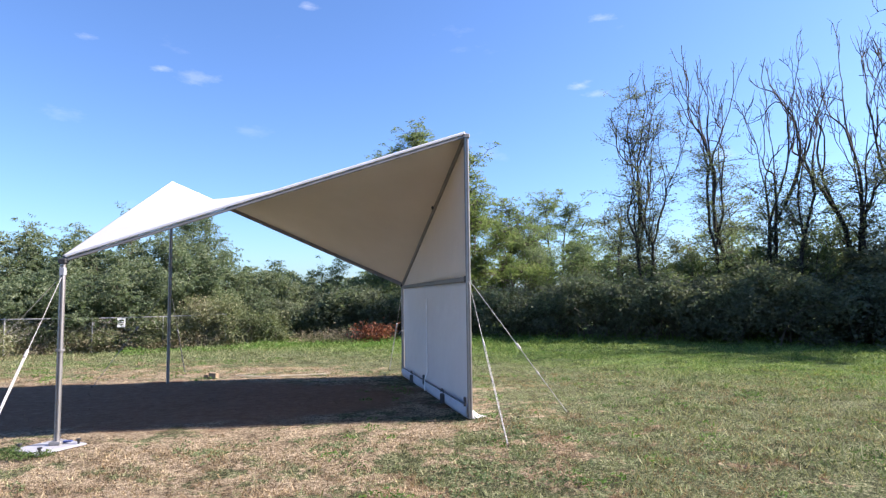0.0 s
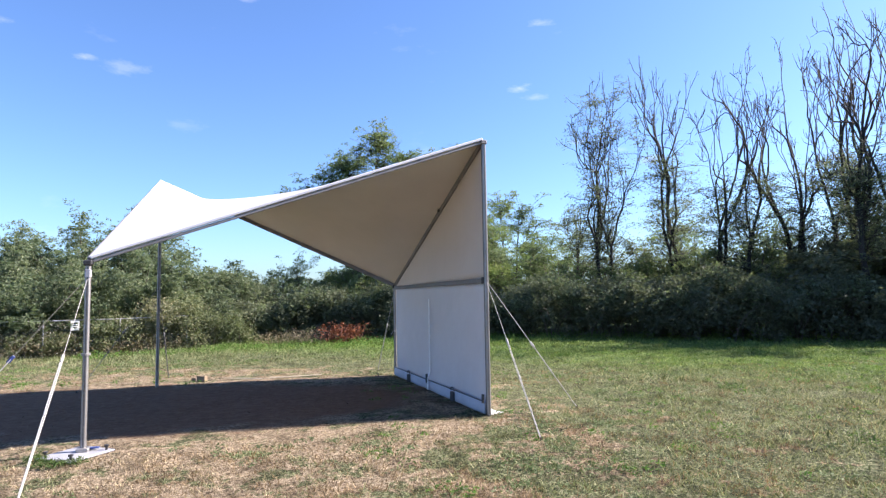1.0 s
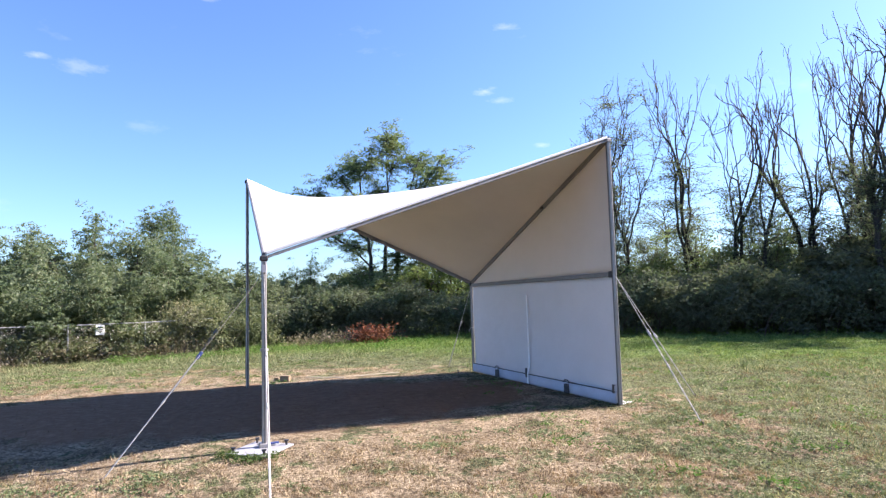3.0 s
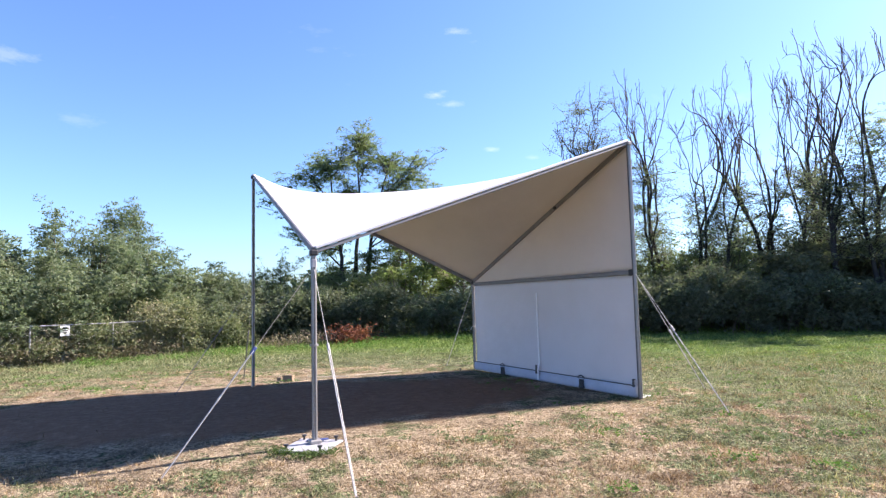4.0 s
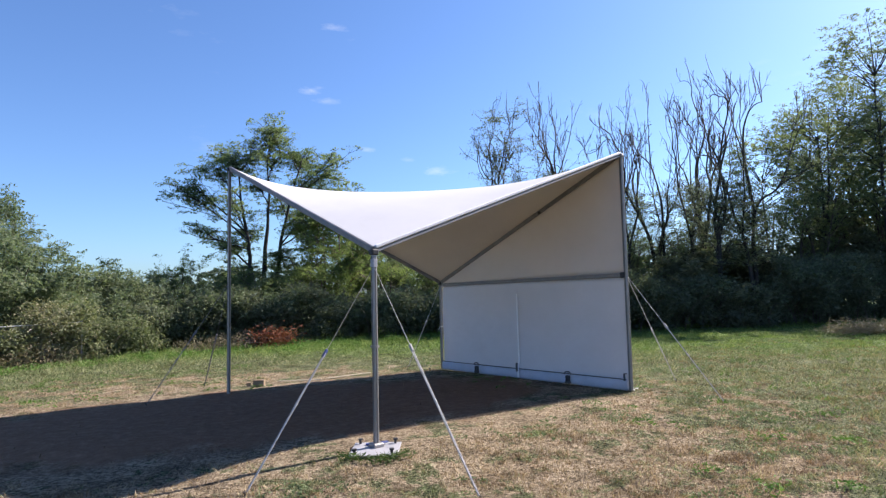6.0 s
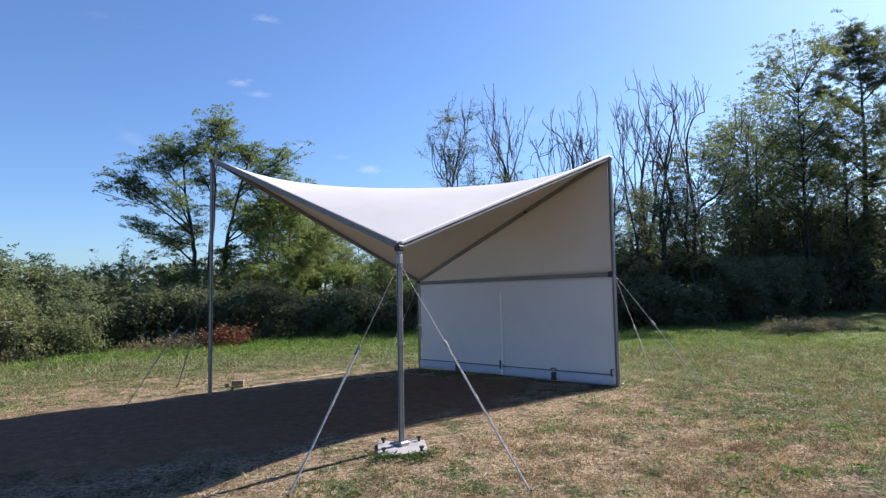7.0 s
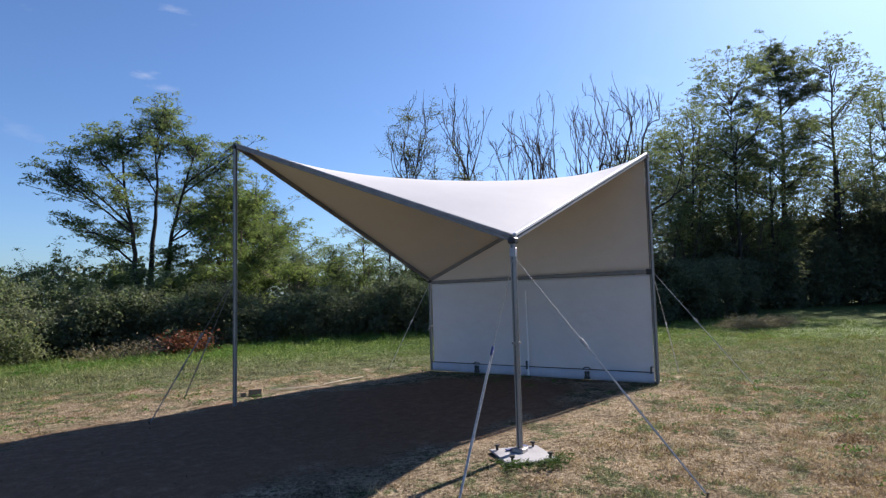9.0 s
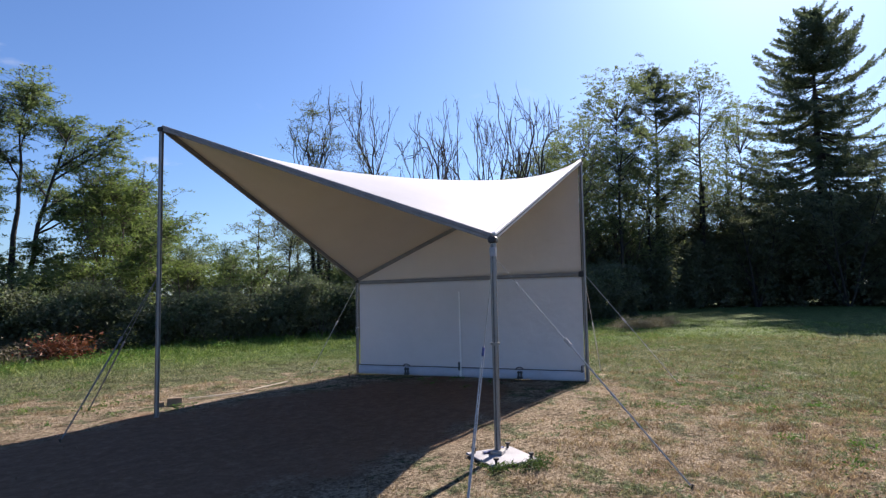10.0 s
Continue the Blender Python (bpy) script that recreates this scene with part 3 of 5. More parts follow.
    box(bm, (p.x, p.y, gd.z + 0.24), (0.03, 0.035, 0.13), aim(along), 0.008)
    rod(bm, (p.x, p.y, gd.z + 0.30), p + along * 0.05 + Vector((0, 0, gd.z + 0.30)), 0.008, sides=8)
    part("corner_hook", bm, GROOVE, tent, "dark corner hook")
    bm = bmesh.new()
    box(bm, (C.x, C.y, gc.z + 0.98), (0.072, 0.072, 0.03), Matrix.Rotation(radians(14.5), 3, "Z"), 0.01)
    rod(bm, (C.x - 0.05, C.y - 0.02, gc.z + 0.98), (C.x - 0.09, C.y - 0.03, gc.z + 0.90), 0.008, sides=8)
    part("post_tie", bm, ROPE, tent, "white tie round the short post")
    # small clamp on the sloping rail
    q = C.lerp(D, 0.63)
    bm = bmesh.new()
    rod(bm, q + Vector((0, 0, -0.05)) - out * 0.05, q + Vector((0, 0, -0.05)) - out * 0.075, 0.03, sides=14)
    part("rail_knob", bm, DARK, tent)
    bm = bmesh.new()
    box(bm, (d_in.x, d_in.y, zb_d) , (0.1, 0.075, 0.1), aim(along), 0.01)
    part("beam_bracket", bm, DARK, tent)
    # base plate of the low post
    turn = Matrix.Rotation(radians(-25), 3, "Z")
    centre = Vector((-4.645, 6.24, float(rough_lie(-4.645, 6.24)) + 0.02))
    bm = bmesh.new()
    box(bm, centre, (0.53, 0.56, 0.02), turn, 0.004)
    plate = part("base_plate", bm, PLATE, tent, "galvanised steel base plate")
    for sx, sy in ((-0.2, -0.22), (0.2, -0.22), (0.2, 0.22), (-0.2, 0.22)):
        p = centre + turn @ Vector((sx, sy, 0))
        bm = bmesh.new()
        rod(bm, p + Vector((0, 0, -0.05)), p + Vector((0, 0, 0.05)), 0.014)
        rod(bm, p + Vector((0, 0, 0.05)), p + Vector((0, 0, 0.068)), 0.027, sides=8)
        part("ground_pin", bm, DARK, plate, "black pin head")
    bm = bmesh.new()
    box(bm, (A.x, A.y, centre.z + 0.03), (0.13, 0.13, 0.05), Matrix.Rotation(radians(14.5), 3, "Z"), 0.01)
    part("socket", bm, ALU, plate)
    bm = bmesh.new()
    for i in range(3):
        p = centre + turn @ Vector((-0.05 + 0.05 * i, 0.15, 0.022 + 0.008 * i))
        box(bm, p, (0.16, 0.05, 0.014), Matrix.Rotation(radians(-25 + 18 * i), 3, "Z"), 0.004)
    part("folded_strap", bm, BLUE, plate, "folded dark blue strap end")
    # stake beside the short post
    p = foot(Vector((-1.45, 12.15, 0)))
    bm = bmesh.new()
    rod(bm, p + Vector((0, 0, -0.15)), p + Vector((0, 0, 0.05)), 0.012)
    rod(bm, p + Vector((0, 0, 0.05)), p + Vector((0, 0, 0.068)), 0.026, sides=8)
    part("ground_pin", bm, DARK, tent, "black pin head")
    # white ground flap outside the wall
    def flap(s, t):
        base = c_in.lerp(d_in, 0.80 + 0.212 * t)
        p = base + out * (0.03 + 0.21 * s * (0.25 + 0.75 * t))
        rise = 0.22 * (1 - s) ** 1.3 * max(1 - max(t - 0.6, 0) / 0.4, 0)
        return Vector((p.x, p.y, float(rough_lie(p.x, p.y)) + rise + 0.014 + 0.006 * math.sin(9 * t + 5 * s)))
    sheet("ground_flap", 5, 10, flap, CANOPY, "white fabric flap on the grass", Vector((0, 0, 0.006)))
    return tent


make_tent()


def guy(top, peg, buckle=0.45, web=None, wide=0.010, upper=None, clasp=None, thick=0.006):
    """A guy line: a webbing strap, its ratchet, the lower rope and the steel stake."""
    peg = Vector((peg[0], peg[1], float(rough_lie(*peg))))
    label = "white webbing guy line with buckle, pegged into dry grass" if web is ROPE else "webbing guy line greyed as if backlit, pegged into dry grass"
    root = thing("guy_line", peg, label, "guy line", "guy lines of the tent")
    top, low = Vector(top) - peg, Vector((0, 0, 0.030))
    cut = top.lerp(low, buckle)
    bm = bmesh.new()
    side = top.cross(Vector((0, 0, 1))).normalized()
    beam(bm, top, cut, wide, 0.005, 0.001, up=side)
    part("strap", bm, upper or web, root)
    bm = bmesh.new()
    d = (low - top).normalized()
    beam(bm, cut - d * 0.045, cut + d * 0.05, 0.036, 0.022, 0.006, up=side)
    part("buckle", bm, clasp or web, root, "blue tensioning buckle" if clasp is BLUE else "tensioning buckle")
    bm = bmesh.new()
    mid2 = cut.lerp(low, 0.40)
    for o in (-0.008, 0.008):
        rod(bm, cut + side * o, mid2 + side * o, thick, sides=6)
        rod(bm, mid2 + side * o, low + side * o * 0.5, thick, sides=6)
    part("lower_rope", bm, web, root)
    bm = bmesh.new()
    rod(bm, mid2 - d * 0.025, mid2 + d * 0.025, 0.013, sides=8)
    part("knot", bm, web, root)
    bm = bmesh.new()
    lean = Vector((-top.x, -top.y, 0)).normalized()
    rod(bm, lean * 0.02 + Vector((0, 0, 0.035)), -lean * 0.05 + Vector((0, 0, -0.25)), 0.010, 0.005, 8)
    rod(bm, lean * 0.02 + Vector((0, 0, 0.032)), lean * 0.023 + Vector((0, 0, 0.040)), 0.013, sides=8)
    part("stake", bm, STEEL, root, "steel stake")
    return root


for corner, z, pegs in ((A, 2.05, ((-6.07, 5.62), (-4.26, 4.54))), (D, 1.97, ((0.73, 6.20), (1.74, 8.08))),
                        (C, 1.90, ((-1.50, 13.35), (0.20, 12.62))), (B, 2.0, ((-7.08, 10.86), (-6.12, 12.72)))):
    for i, peg in enumerate(pegs):
        dull = corner is A and i == 0
        guy((corner.x, corner.y, z), peg, 0.44 if i == 0 else 0.42 if corner is A else 0.5, ROPE_BACKLIT if corner is B else ROPE, 0.006 if corner is A else 0.009,
            ROPE_DULL if dull else None, BLUE if dull else None, 0.0045 if corner in (C, D) else 0.006)


# ---- plants ----
def unit(v):
    return v / max(np.linalg.norm(v), 1e-9)


def limbs_of(rng, P):
    """The limbs of a tree of height about 1, as (points, radii, level); level counts from the trunk outwards."""
    made = []

    def limb(p, d, length, r, level):
        n = P["steps"][level]
        pts, rad, bend = [p], [r], np.zeros(3)
        for i in range(n):
            bend = P.get("sway", 0.0) * bend + rng.normal(0, P["curl"][level], 3)
            d = unit(d + bend + np.array((0, 0, P["up"][level])))
            p = p + d * length / n
            pts.append(p)
            rad.append(r * (1 - (1 - P["taper"][level]) * (i + 1) / n))
        made.append((np.array(pts), np.array(rad), level))
        if level + 1 >= len(P["steps"]):
            return
        kids = P["kids"][level]
        for j in range(kids):
            t = P["start"][level] + (1 - P["start"][level]) * (j + rng.uniform(0.2, 0.9)) / kids
            i = min(int(t * n), n - 1)
            q = pts[i] + (pts[i + 1] - pts[i]) * (t * n - i)
            dd = unit(pts[i + 1] - pts[i])
            side = unit(np.cross(dd, rng.normal(0, 1, 3)))
            a = radians(P["angle"][level] * rng.uniform(0.7, 1.3))
            limb(q, unit(dd * math.cos(a) + side * math.sin(a)), length * P["ratio"][level] * rng.uniform(0.7, 1.2) * (1.25 - 0.6 * t), max(rad[i] * P["thin"], 0.0006), level + 1)

    for s in range(P["stems"]):
        a = 2 * math.pi * (s + rng.uniform(0, 0.6)) / P["stems"]
        lean = P["lean"] * (rng.uniform(0.5, 1.2) if P["stems"] > 1 else rng.uniform(0, 0.5))
        d = unit(np.array((math.cos(a) * lean, math.sin(a) * lean, 1.0)))
        limb(np.array((math.cos(a) * 0.012, math.sin(a) * 0.012, -0.02)), d, rng.uniform(0.8, 1.0) if s else 1.0, P["girth"] * (1 if s == 0 else rng.uniform(0.7, 0.95)), 0)
    return made


def tubes(limbs, sides=(8, 6, 4, 3, 3)):
    V, F, at = [], [], 0
    for pts, rad, level in limbs:
        k = sides[min(level, len(sides) - 1)]
        d = np.gradient(pts, axis=0)
        d /= np.maximum(np.linalg.norm(d, axis=1, keepdims=True), 1e-9)
        ref = np.where(np.abs(d[:, 2:3]) > 0.9, np.array((1.0, 0, 0)), np.array((0, 0, 1.0)))
        u = np.cross(d, ref)
        u /= np.maximum(np.linalg.norm(u, axis=1, keepdims=True), 1e-9)
        w = np.cross(d, u)
        a = np.linspace(0, 2 * np.pi, k, endpoint=False)
        ring = pts[:, None] + rad[:, None, None] * (np.cos(a)[None, :, None] * u[:, None] + np.sin(a)[None, :, None] * w[:, None])
        V.append(ring.reshape(-1, 3))
        n = len(pts)
        i = np.arange((n - 1) * k).reshape(n - 1, k)
        j = np.roll(i, -1, axis=1)
        F.append(np.stack([i, j, j + k, i + k], -1).reshape(-1, 4) + at)
        at += n * k
    return np.concatenate(V), np.concatenate(F)


def leaves(rng, centres, length, width, droop=0.0, flat=0.5):
    """A pointed, slightly folded blade at each centre. flat: how far the blades lie level."""
    n = len(centres)
    u = rng.normal(0, 1, (n, 3))
    u[:, 2] = u[:, 2] * (1 - flat) - droop
    u /= np.linalg.norm(u, axis=1, keepdims=True)
    nrm = rng.normal(0, 1, (n, 3)) * (1 - flat) + np.array((0, 0, flat * 1.5))
    v = np.cross(nrm, u)
    v /= np.maximum(np.linalg.norm(v, axis=1, keepdims=True), 1e-9)
    s = rng.uniform(0.6, 1.3, (n, 1))
    a, b = u * length * s * 0.5, v * width * s * 0.5
    V = np.stack([centres - a - b * 0.55, centres - a * 0.5 + b * 1.15, centres + a], 1).reshape(-1, 3)
    return V, np.arange(3 * n).reshape(n, 3)


def sprays(rng, centres, per, wide, flat=0.45):
    """Small level sprays of leaves, one round each centre."""
    a, r = rng.uniform(0, 2 * np.pi, (len(centres), per)), wide * np.sqrt(rng.random((len(centres), per)))
    size = rng.uniform(0.6, 1.3, (len(centres), 1))
    off = np.stack([np.cos(a) * r * size, np.sin(a) * r * size, rng.normal(0, 0.5 * flat * wide, a.shape) - 0.25 * r * size], -1)
    return (centres[:, None] + off).reshape(-1, 3)


def along_limbs(rng, limbs, levels, count, spread, squash=0.7, clump=11):
    """Points for leaves, in small clumps beside the outer limbs."""
    chosen = [(p, l) for p, r, l in limbs if l in levels]
    lens = np.array([np.linalg.norm(np.diff(p, axis=0), axis=1).sum() for p, l in chosen])
    pick = rng.choice(len(chosen), count // clump, p=lens / lens.sum())
    t = rng.uniform(0.15, 1.0, len(pick))
    seeds = np.empty((len(pick), 3))
    for i, (k, s) in enumerate(zip(pick, t)):
        p = chosen[k][0]
        f = s * (len(p) - 1)
        j = min(int(f), len(p) - 2)
        seeds[i] = p[j] + (p[j + 1] - p[j]) * (f - j)
    off = rng.normal(0, 1, (len(pick), 3))
    off = off / np.linalg.norm(off, axis=1, keepdims=True) * (spread * 1.35 * rng.random((len(pick), 1)) ** 0.6) * np.array((1, 1, squash))
    return sprays(rng, seeds + off, clump, 0.17)


KINDS = {
    # slim young tree with steep limbs, narrowing to its leader
    "upright": dict(stems=2, lean=0.12, girth=0.012, steps=(9, 5, 3), curl=(0.05, 0.10, 0.2), up=(0.05, 0.10, 0.05), taper=(0.15, 0.3, 0.4),
                    kids=(22, 5), start=(0.08, 0.15), angle=(48, 42), ratio=(0.36, 0.5), thin=0.5),
    # shrubby tree, leaves to the ground
    "shrub": dict(stems=5, lean=0.42, girth=0.012, steps=(7, 5, 3), curl=(0.08, 0.14, 0.2), up=(0.04, 0.08, 0.05), taper=(0.25, 0.3, 0.4),
                  kids=(9, 6), start=(0.12, 0.15), angle=(44, 42), ratio=(0.42, 0.5), thin=0.5),
}


def tree(seed, kind, x, y, height, width, leaf_mat, count, leaf=(0.16, 0.07), spread=0.3, label="", category="tree", name="tree",
         levels=None, bark=None, squash=0.6, group="", flat=0.5, clump=11):
    rng = np.random.default_rng(seed)
    P = KINDS[kind]
    limbs = limbs_of(rng, P)
    top = max(p[:, 2].max() for p, r, l in limbs)
    ends = np.concatenate([p for p, r, l in limbs])
    wide = np.percentile(np.hypot(ends[:, 0], ends[:, 1]), 97)
    sx, sz = 0.5 * width / wide, height / top
    limbs = [(p * np.array((sx, sx, sz)), r * height, l) for p, r, l in limbs]
    root = thing(name, (x, y, float(lie(x, y))), label, category, group)
    V, F = tubes(limbs)
    part_of("trunk", raw_mesh("trunk", V, F, bark or BARK, True), root, "trunk and limbs")
    last = len(P["steps"]) - 1
    pts = along_limbs(rng, limbs, levels or (last - 1, last), count, spread, squash, clump)
    pts[:, 2] = np.maximum(pts[:, 2], 0.08)
    V, F = leaves(rng, pts, leaf[0], leaf[1], 0.0, flat)
    part_of("crown", raw_mesh("crown", V, F, leaf_mat), root, "crown of many small leaves")
    return root


def pad_tree(seed, x, y, height, width, mat, pads, per, label, name="tree", stems=2, low=0.4, fat=0.55, leaf=(0.13, 0.055), pad=0.75, bark=None, round_top=0.6, thin=0.016, flat=0.42, steep=0.5):
    """A tree with its leaves in flattened pads at the ends of curved limbs. low: where the crown begins; fat: where it is widest (shares of the height)."""
    rng = np.random.default_rng(seed)
    root = thing(name, (x, y, float(lie(x, y))), label, "tree")
    limbs, trunks = [], []
    for s in range(stems):
        a = 2 * math.pi * (s + 0.5 * rng.random()) / stems
        w = np.linspace(0, 1, 16)
        reach = (0.10 if stems > 1 else 0.02) * width * rng.uniform(0.6, 1.4)
        wob = rng.normal(0, 0.012 * height, (16, 2)).cumsum(0) * w[:, None] * 0.35
        tall = height * rng.uniform(0.78, 0.92)
        p = np.stack([math.cos(a) * (0.12 + reach * w ** 1.4) + wob[:, 0], math.sin(a) * (0.12 + reach * w ** 1.4) + wob[:, 1], -0.1 + w * tall], -1)
        limbs.append((p, np.linspace(thin * height, 0.02, 16), 0))
        trunks.append(p)
    cloud = []
    for i in range(pads):
        z = low + (0.985 - low) * rng.random() ** 0.8
        if z > fat:
            r = math.sqrt(max(1 - ((z - fat) / (1.0 - fat)) ** 2, 0.0)) ** round_top
        else:
            r = 0.55 + 0.45 * (z - low) / max(fat - low, 0.01)
        r *= 0.5 * width * math.sqrt(rng.uniform(0.12, 1.0))
        a = rng.uniform(0, 2 * math.pi)
        c = np.array((r * math.cos(a), r * math.sin(a), z * height - 0.15))
        t = trunks[int(np.argmin([np.linalg.norm(q[-1, :2] - c[:2]) for q in trunks]))]
        zf = max(c[2] - r * steep * rng.uniform(0.6, 1.4) - 0.2, low * height * 0.85)
        f = min(np.interp(zf, t[:, 2], np.arange(16)), 14.0)
        j = int(f)
        b = t[j] + (t[j + 1] - t[j]) * (f - j)
        mid = (b + c) / 2 + np.array((0, 0, 0.10 * r)) + rng.normal(0, 0.10, 3)
        w = np.linspace(0, 1, 9)[:, None]
        limb = (1 - w) ** 2 * b + 2 * w * (1 - w) * mid + w ** 2 * c + rng.normal(0, 0.03, (9, 3)) * w * (1.2 - w)
        limbs.append((limb, np.linspace(0.25 * thin * height * (1 - 0.5 * zf / height) + 0.01, 0.008, 9), 2))
        size = pad * rng.uniform(0.6, 1.25)
        n = int(per * rng.uniform(0.6, 1.3) * size * size / (pad * pad))
        for k in range(4):
            e = c + rng.normal(0, 0.55, 3) * size * np.array((1, 1, 0.4))
            limbs.append((np.stack([limb[6], (limb[6] + e) / 2 + rng.normal(0, 0.05, 3), e]), np.array((0.012, 0.008, 0.004)), 3))
        m = n // 10
        seeds = np.clip(rng.normal(0, 0.55, (m, 3)), -0.95, 0.95) * size * np.array((1.1, 1.1, flat)) + c
        seeds[:, 2] -= 0.25 * ((seeds[:, :2] - c[:2]) ** 2).sum(1) / size
        cloud.append(sprays(rng, seeds, 10, 0.19))
    V, F = tubes(limbs)
    part_of("trunk", raw_mesh("trunk", V, F, bark or BARK, True), root, "dark trunk with curved limbs")
    V, F = leaves(rng, np.concatenate(cloud), leaf[0], leaf[1], 0.15, 0.55)
    part_of("crown", raw_mesh("crown", V, F, mat), root, "feathery crown in flat pads")
    return root


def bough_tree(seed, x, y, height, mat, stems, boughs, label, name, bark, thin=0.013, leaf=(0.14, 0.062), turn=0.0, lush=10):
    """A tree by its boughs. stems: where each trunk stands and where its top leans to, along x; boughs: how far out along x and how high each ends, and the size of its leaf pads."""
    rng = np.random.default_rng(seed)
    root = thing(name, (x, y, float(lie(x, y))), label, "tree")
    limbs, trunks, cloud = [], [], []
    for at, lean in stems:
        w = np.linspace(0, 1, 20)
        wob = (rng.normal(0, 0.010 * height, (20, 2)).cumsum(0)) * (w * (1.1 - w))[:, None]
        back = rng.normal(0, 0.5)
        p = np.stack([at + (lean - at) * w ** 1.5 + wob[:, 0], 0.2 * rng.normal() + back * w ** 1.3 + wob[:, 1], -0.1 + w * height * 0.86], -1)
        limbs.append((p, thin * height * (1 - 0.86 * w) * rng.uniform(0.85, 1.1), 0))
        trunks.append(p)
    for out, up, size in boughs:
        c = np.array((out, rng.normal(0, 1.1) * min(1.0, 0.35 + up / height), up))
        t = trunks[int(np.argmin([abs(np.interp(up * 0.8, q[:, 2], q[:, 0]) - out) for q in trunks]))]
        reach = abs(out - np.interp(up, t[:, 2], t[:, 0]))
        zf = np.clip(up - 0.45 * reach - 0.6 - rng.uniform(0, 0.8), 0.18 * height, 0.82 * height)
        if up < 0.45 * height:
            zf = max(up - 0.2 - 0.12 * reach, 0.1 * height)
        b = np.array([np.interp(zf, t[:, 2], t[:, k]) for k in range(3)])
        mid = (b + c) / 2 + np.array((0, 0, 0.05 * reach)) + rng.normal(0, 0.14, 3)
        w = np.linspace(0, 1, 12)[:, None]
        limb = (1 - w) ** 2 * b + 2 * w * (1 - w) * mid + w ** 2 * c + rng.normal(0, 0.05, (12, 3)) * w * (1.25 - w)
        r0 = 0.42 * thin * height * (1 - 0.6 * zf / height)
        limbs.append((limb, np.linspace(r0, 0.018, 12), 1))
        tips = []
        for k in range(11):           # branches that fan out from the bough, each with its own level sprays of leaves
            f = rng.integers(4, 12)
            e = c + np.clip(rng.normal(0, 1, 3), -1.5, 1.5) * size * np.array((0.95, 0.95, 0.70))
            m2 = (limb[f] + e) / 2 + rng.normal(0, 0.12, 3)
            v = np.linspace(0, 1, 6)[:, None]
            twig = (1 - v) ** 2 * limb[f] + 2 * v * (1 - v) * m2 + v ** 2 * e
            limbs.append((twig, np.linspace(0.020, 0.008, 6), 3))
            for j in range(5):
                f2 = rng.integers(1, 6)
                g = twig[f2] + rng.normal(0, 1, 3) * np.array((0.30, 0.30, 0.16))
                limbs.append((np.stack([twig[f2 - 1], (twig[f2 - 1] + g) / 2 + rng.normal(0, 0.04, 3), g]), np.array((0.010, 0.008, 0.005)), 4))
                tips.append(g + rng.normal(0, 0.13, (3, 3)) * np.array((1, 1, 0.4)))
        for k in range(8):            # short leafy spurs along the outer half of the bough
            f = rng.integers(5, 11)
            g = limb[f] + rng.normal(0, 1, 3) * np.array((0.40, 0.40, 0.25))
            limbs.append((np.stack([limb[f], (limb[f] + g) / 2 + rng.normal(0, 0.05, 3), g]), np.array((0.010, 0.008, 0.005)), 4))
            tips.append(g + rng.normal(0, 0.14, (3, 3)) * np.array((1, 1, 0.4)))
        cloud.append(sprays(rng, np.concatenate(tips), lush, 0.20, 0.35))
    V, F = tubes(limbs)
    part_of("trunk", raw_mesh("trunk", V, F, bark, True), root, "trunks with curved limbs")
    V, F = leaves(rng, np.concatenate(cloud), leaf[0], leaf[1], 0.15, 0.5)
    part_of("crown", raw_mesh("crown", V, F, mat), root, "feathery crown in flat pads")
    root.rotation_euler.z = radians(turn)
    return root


def fir(seed, x, y, height, width, label):
    """A conifer with whorls of drooping branches hung with needle sprays."""
    rng = np.random.default_rng(seed)
    root = thing("fir_tree", (x, y, float(lie(x, y))), label, "tree")
    z = np.linspace(-0.1, height, 24)
    trunk = (np.stack([0.05 * np.sin(z * 0.5), 0.04 * np.cos(z * 0.4), z], -1), np.linspace(0.019 * height, 0.01, 24), 0)
    limbs, sprays, along = [trunk], [], []
    level = 0.05 * height
    while level < height * 0.985:
        reach = 0.5 * width * (1 - level / height) ** 0.58
        for k in range(rng.integers(5, 8)):
            a = rng.uniform(0, 2 * math.pi)
            L = max(reach * rng.uniform(0.45, 1.25), 0.15)
            s = np.linspace(0, 1, 7)
            lift = (0.25 if level > 0.7 * height else -0.12) * L * s - 0.28 * L * s * (1 - s) * 2 * rng.uniform(0.4, 1.2) + 0.12 * L * s ** 3
            p = np.stack([np.cos(a + 0.15 * np.sin(3 * s)) * L * s, np.sin(a + 0.15 * np.sin(3 * s)) * L * s, level + rng.uniform(-0.15, 0.15) + lift], -1)
            limbs.append((p, np.linspace(0.012 + 0.012 * L, 0.006, 7), 2))
            n = int(90 * L) + 8
            t = rng.uniform(0.12, 1.0, n) ** 0.8 * 6
            i = np.minimum(t.astype(int), 5)
            q = p[i] + (p[i + 1] - p[i]) * (t - i)[:, None]
            side = np.array((-math.sin(a), math.cos(a), 0)) * rng.normal(0, 0.16 + 0.10 * L, n)[:, None] * (1.15 - t / 6)[:, None]
            sprays.append(q + side + np.array((0, 0, 1.0)) * rng.normal(-0.10, 0.08, n)[:, None])
        level += rng.uniform(0.32, 0.5) * (0.7 + 0.6 * (1 - level / height))
    V, F = tubes(limbs)
    part_of("trunk", raw_mesh("trunk", V, F, BARK_DARK, True), root, "straight trunk with whorled branches")
    pts = np.concatenate(sprays)
    V, F = leaves(rng, pts, 0.34, 0.085, 0.35, 0.35)
    part_of("crown", raw_mesh("crown", V, F, NEEDLES), root, "dark drooping needle sprays")
    return root


